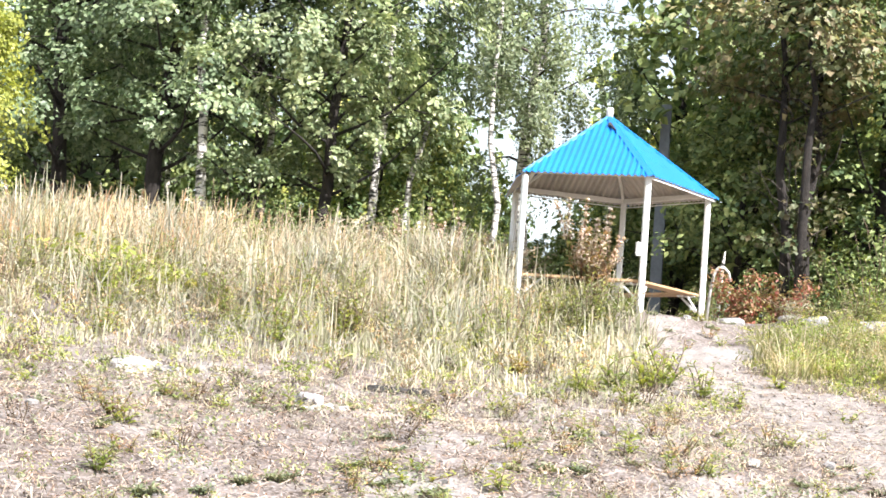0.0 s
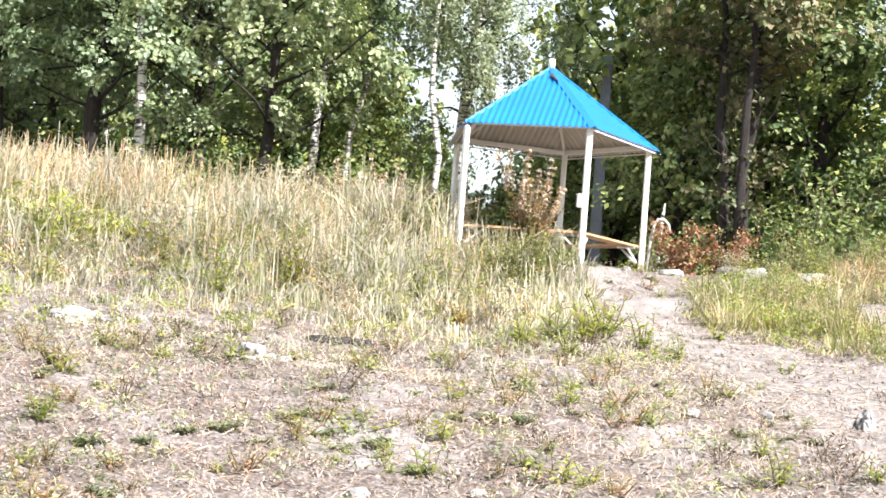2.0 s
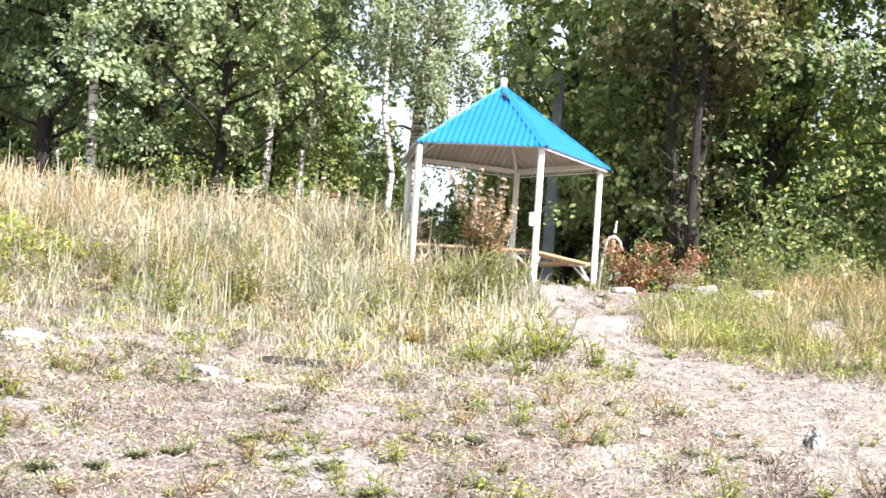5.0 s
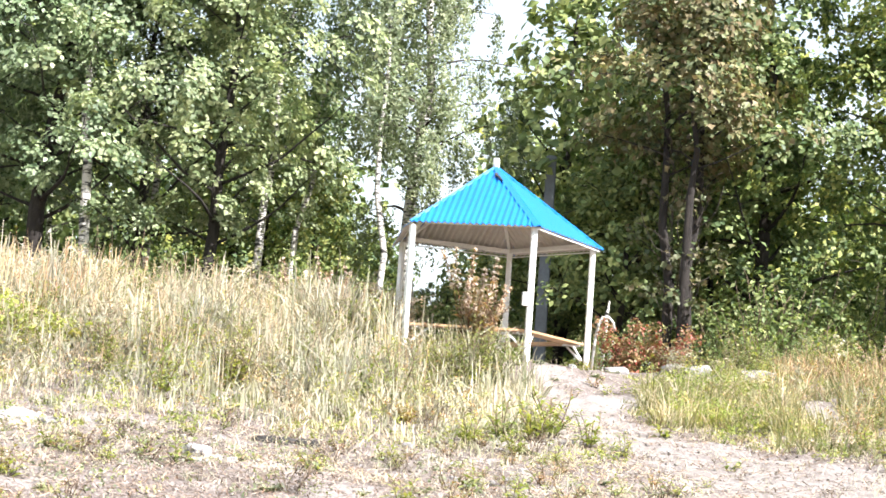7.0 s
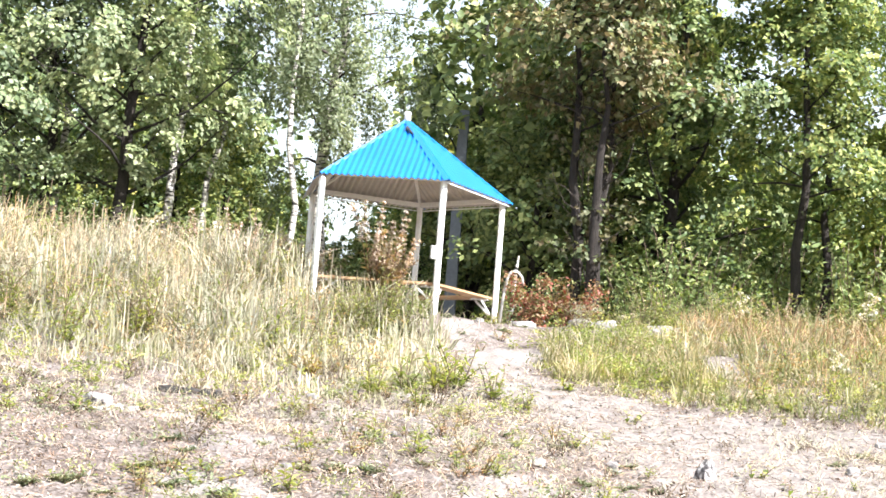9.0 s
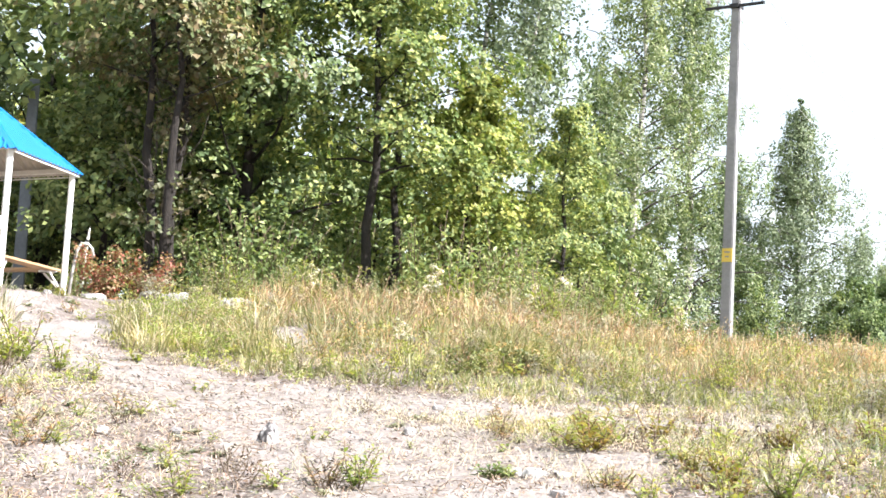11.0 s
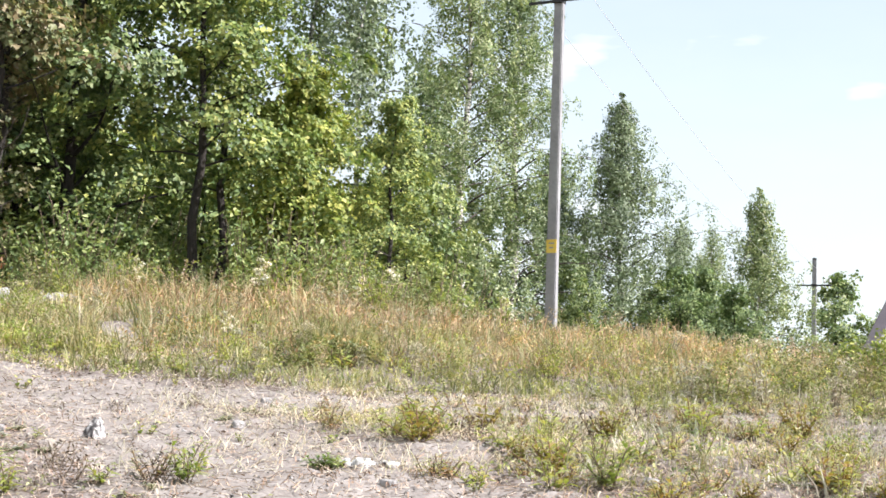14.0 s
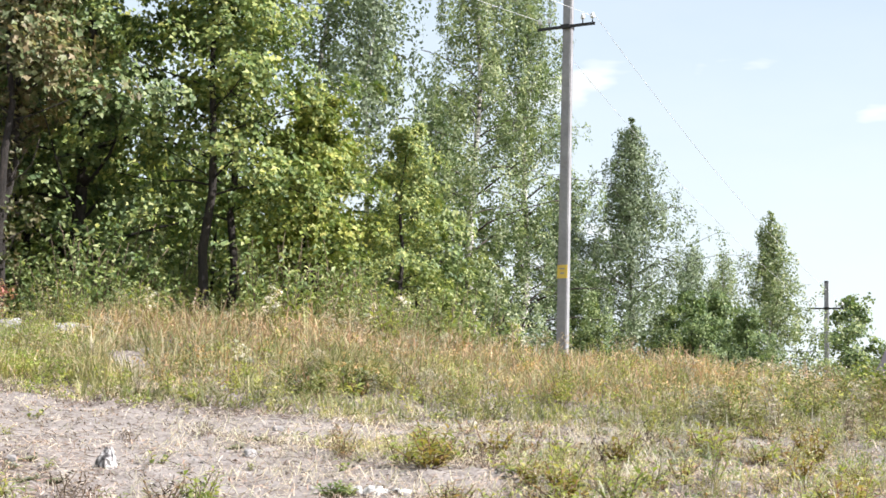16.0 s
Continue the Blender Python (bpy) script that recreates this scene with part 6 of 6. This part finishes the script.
def clods(n, material, label, size, where=(-19, 46, 10.8, 23), only_track=False):
    """Small lumps of clay and stone strewn over the slope."""
    x, y = polar(GG, n, *where)
    if only_track:
        ok = bare(x, y) > 0.12
        x, y = x[ok], y[ok]
        n = len(x)
    s = size * GG.uniform(0.4, 1.6, n)
    shape = np.array([(1, 0, 0), (-0.5, 0.87, 0), (-0.5, -0.87, 0), (0.1, 0.05, 0.75), (0.45, 0.7, 0.35), (-0.9, 0.1, 0.3)])
    a = GG.uniform(0, 6.28, n)
    v = shape[None] * (s[:, None, None] * GG.uniform(0.6, 1.3, (n, 6, 3)))
    c, t = np.cos(a)[:, None], np.sin(a)[:, None]
    out = np.stack([v[:, :, 0] * c - v[:, :, 1] * t + x[:, None], v[:, :, 0] * t + v[:, :, 1] * c + y[:, None], v[:, :, 2] + (ground_z(x, y) - 0.004)[:, None]], 2)
    ob = quads("clods", out.reshape(-1, 3), material, 6, [(0, 4, 3), (4, 1, 3), (1, 5, 3), (5, 2, 3), (2, 0, 3), (0, 1, 4), (1, 2, 5)])
    tagged(ob, label, "stones", kind="stuff")


clods(1400, M_SOIL, "crumbled soil and gravel on the trodden path", 0.02, (3, 13, 17, 28), True)
clods(1700, M_DEBRIS, "dark crumbs of soil and bark on the trodden path", 0.015, (3, 24, 14, 28), True)
clods(2500, M_STONE, "small pale lumps of clay on the slope", 0.02)
clods(3500, M_SOIL, "crumbled lumps of sandy soil", 0.02)
clods(2600, M_DEBRIS, "small dark lumps of soil on the slope", 0.018)


def rubble(x0, y0, spread, n):
    """A patch of broken whitish plaster flat on the ground."""
    x, y = x0 + GG.normal(0, spread, n), y0 + GG.normal(0, spread * 1.3, n)
    c = np.stack([x, y, ground_z(x, y) + 0.03], 1)
    ob = quads("plaster_rubble", leaf_cloud(c, np.full(n, 0.03), 2, 0.07, GG, 0.3, 0.8), M_PLASTER, 4, LEAF)
    tagged(ob, "broken whitish plaster scraps on the slope", "rubble", kind="stuff")


rubble(-4.40, 19.75, 0.30, 40)
for k in range(11):
    rock("plaster_lump", GR, GR.uniform(0.05, 0.12), GR.uniform(0.05, 0.10), GR.uniform(0.06, 0.14) * (1.2 - 0.06 * k), 6.08 + 0.04 * k, 13.8 + GR.normal(0, 0.06), "broken white plaster lump on the sandy slope", M_LIME, turn=GR.uniform(0, 180))["group"] = "white plaster lumps"
rubble(-1.85, 17.8, 0.12, 30)
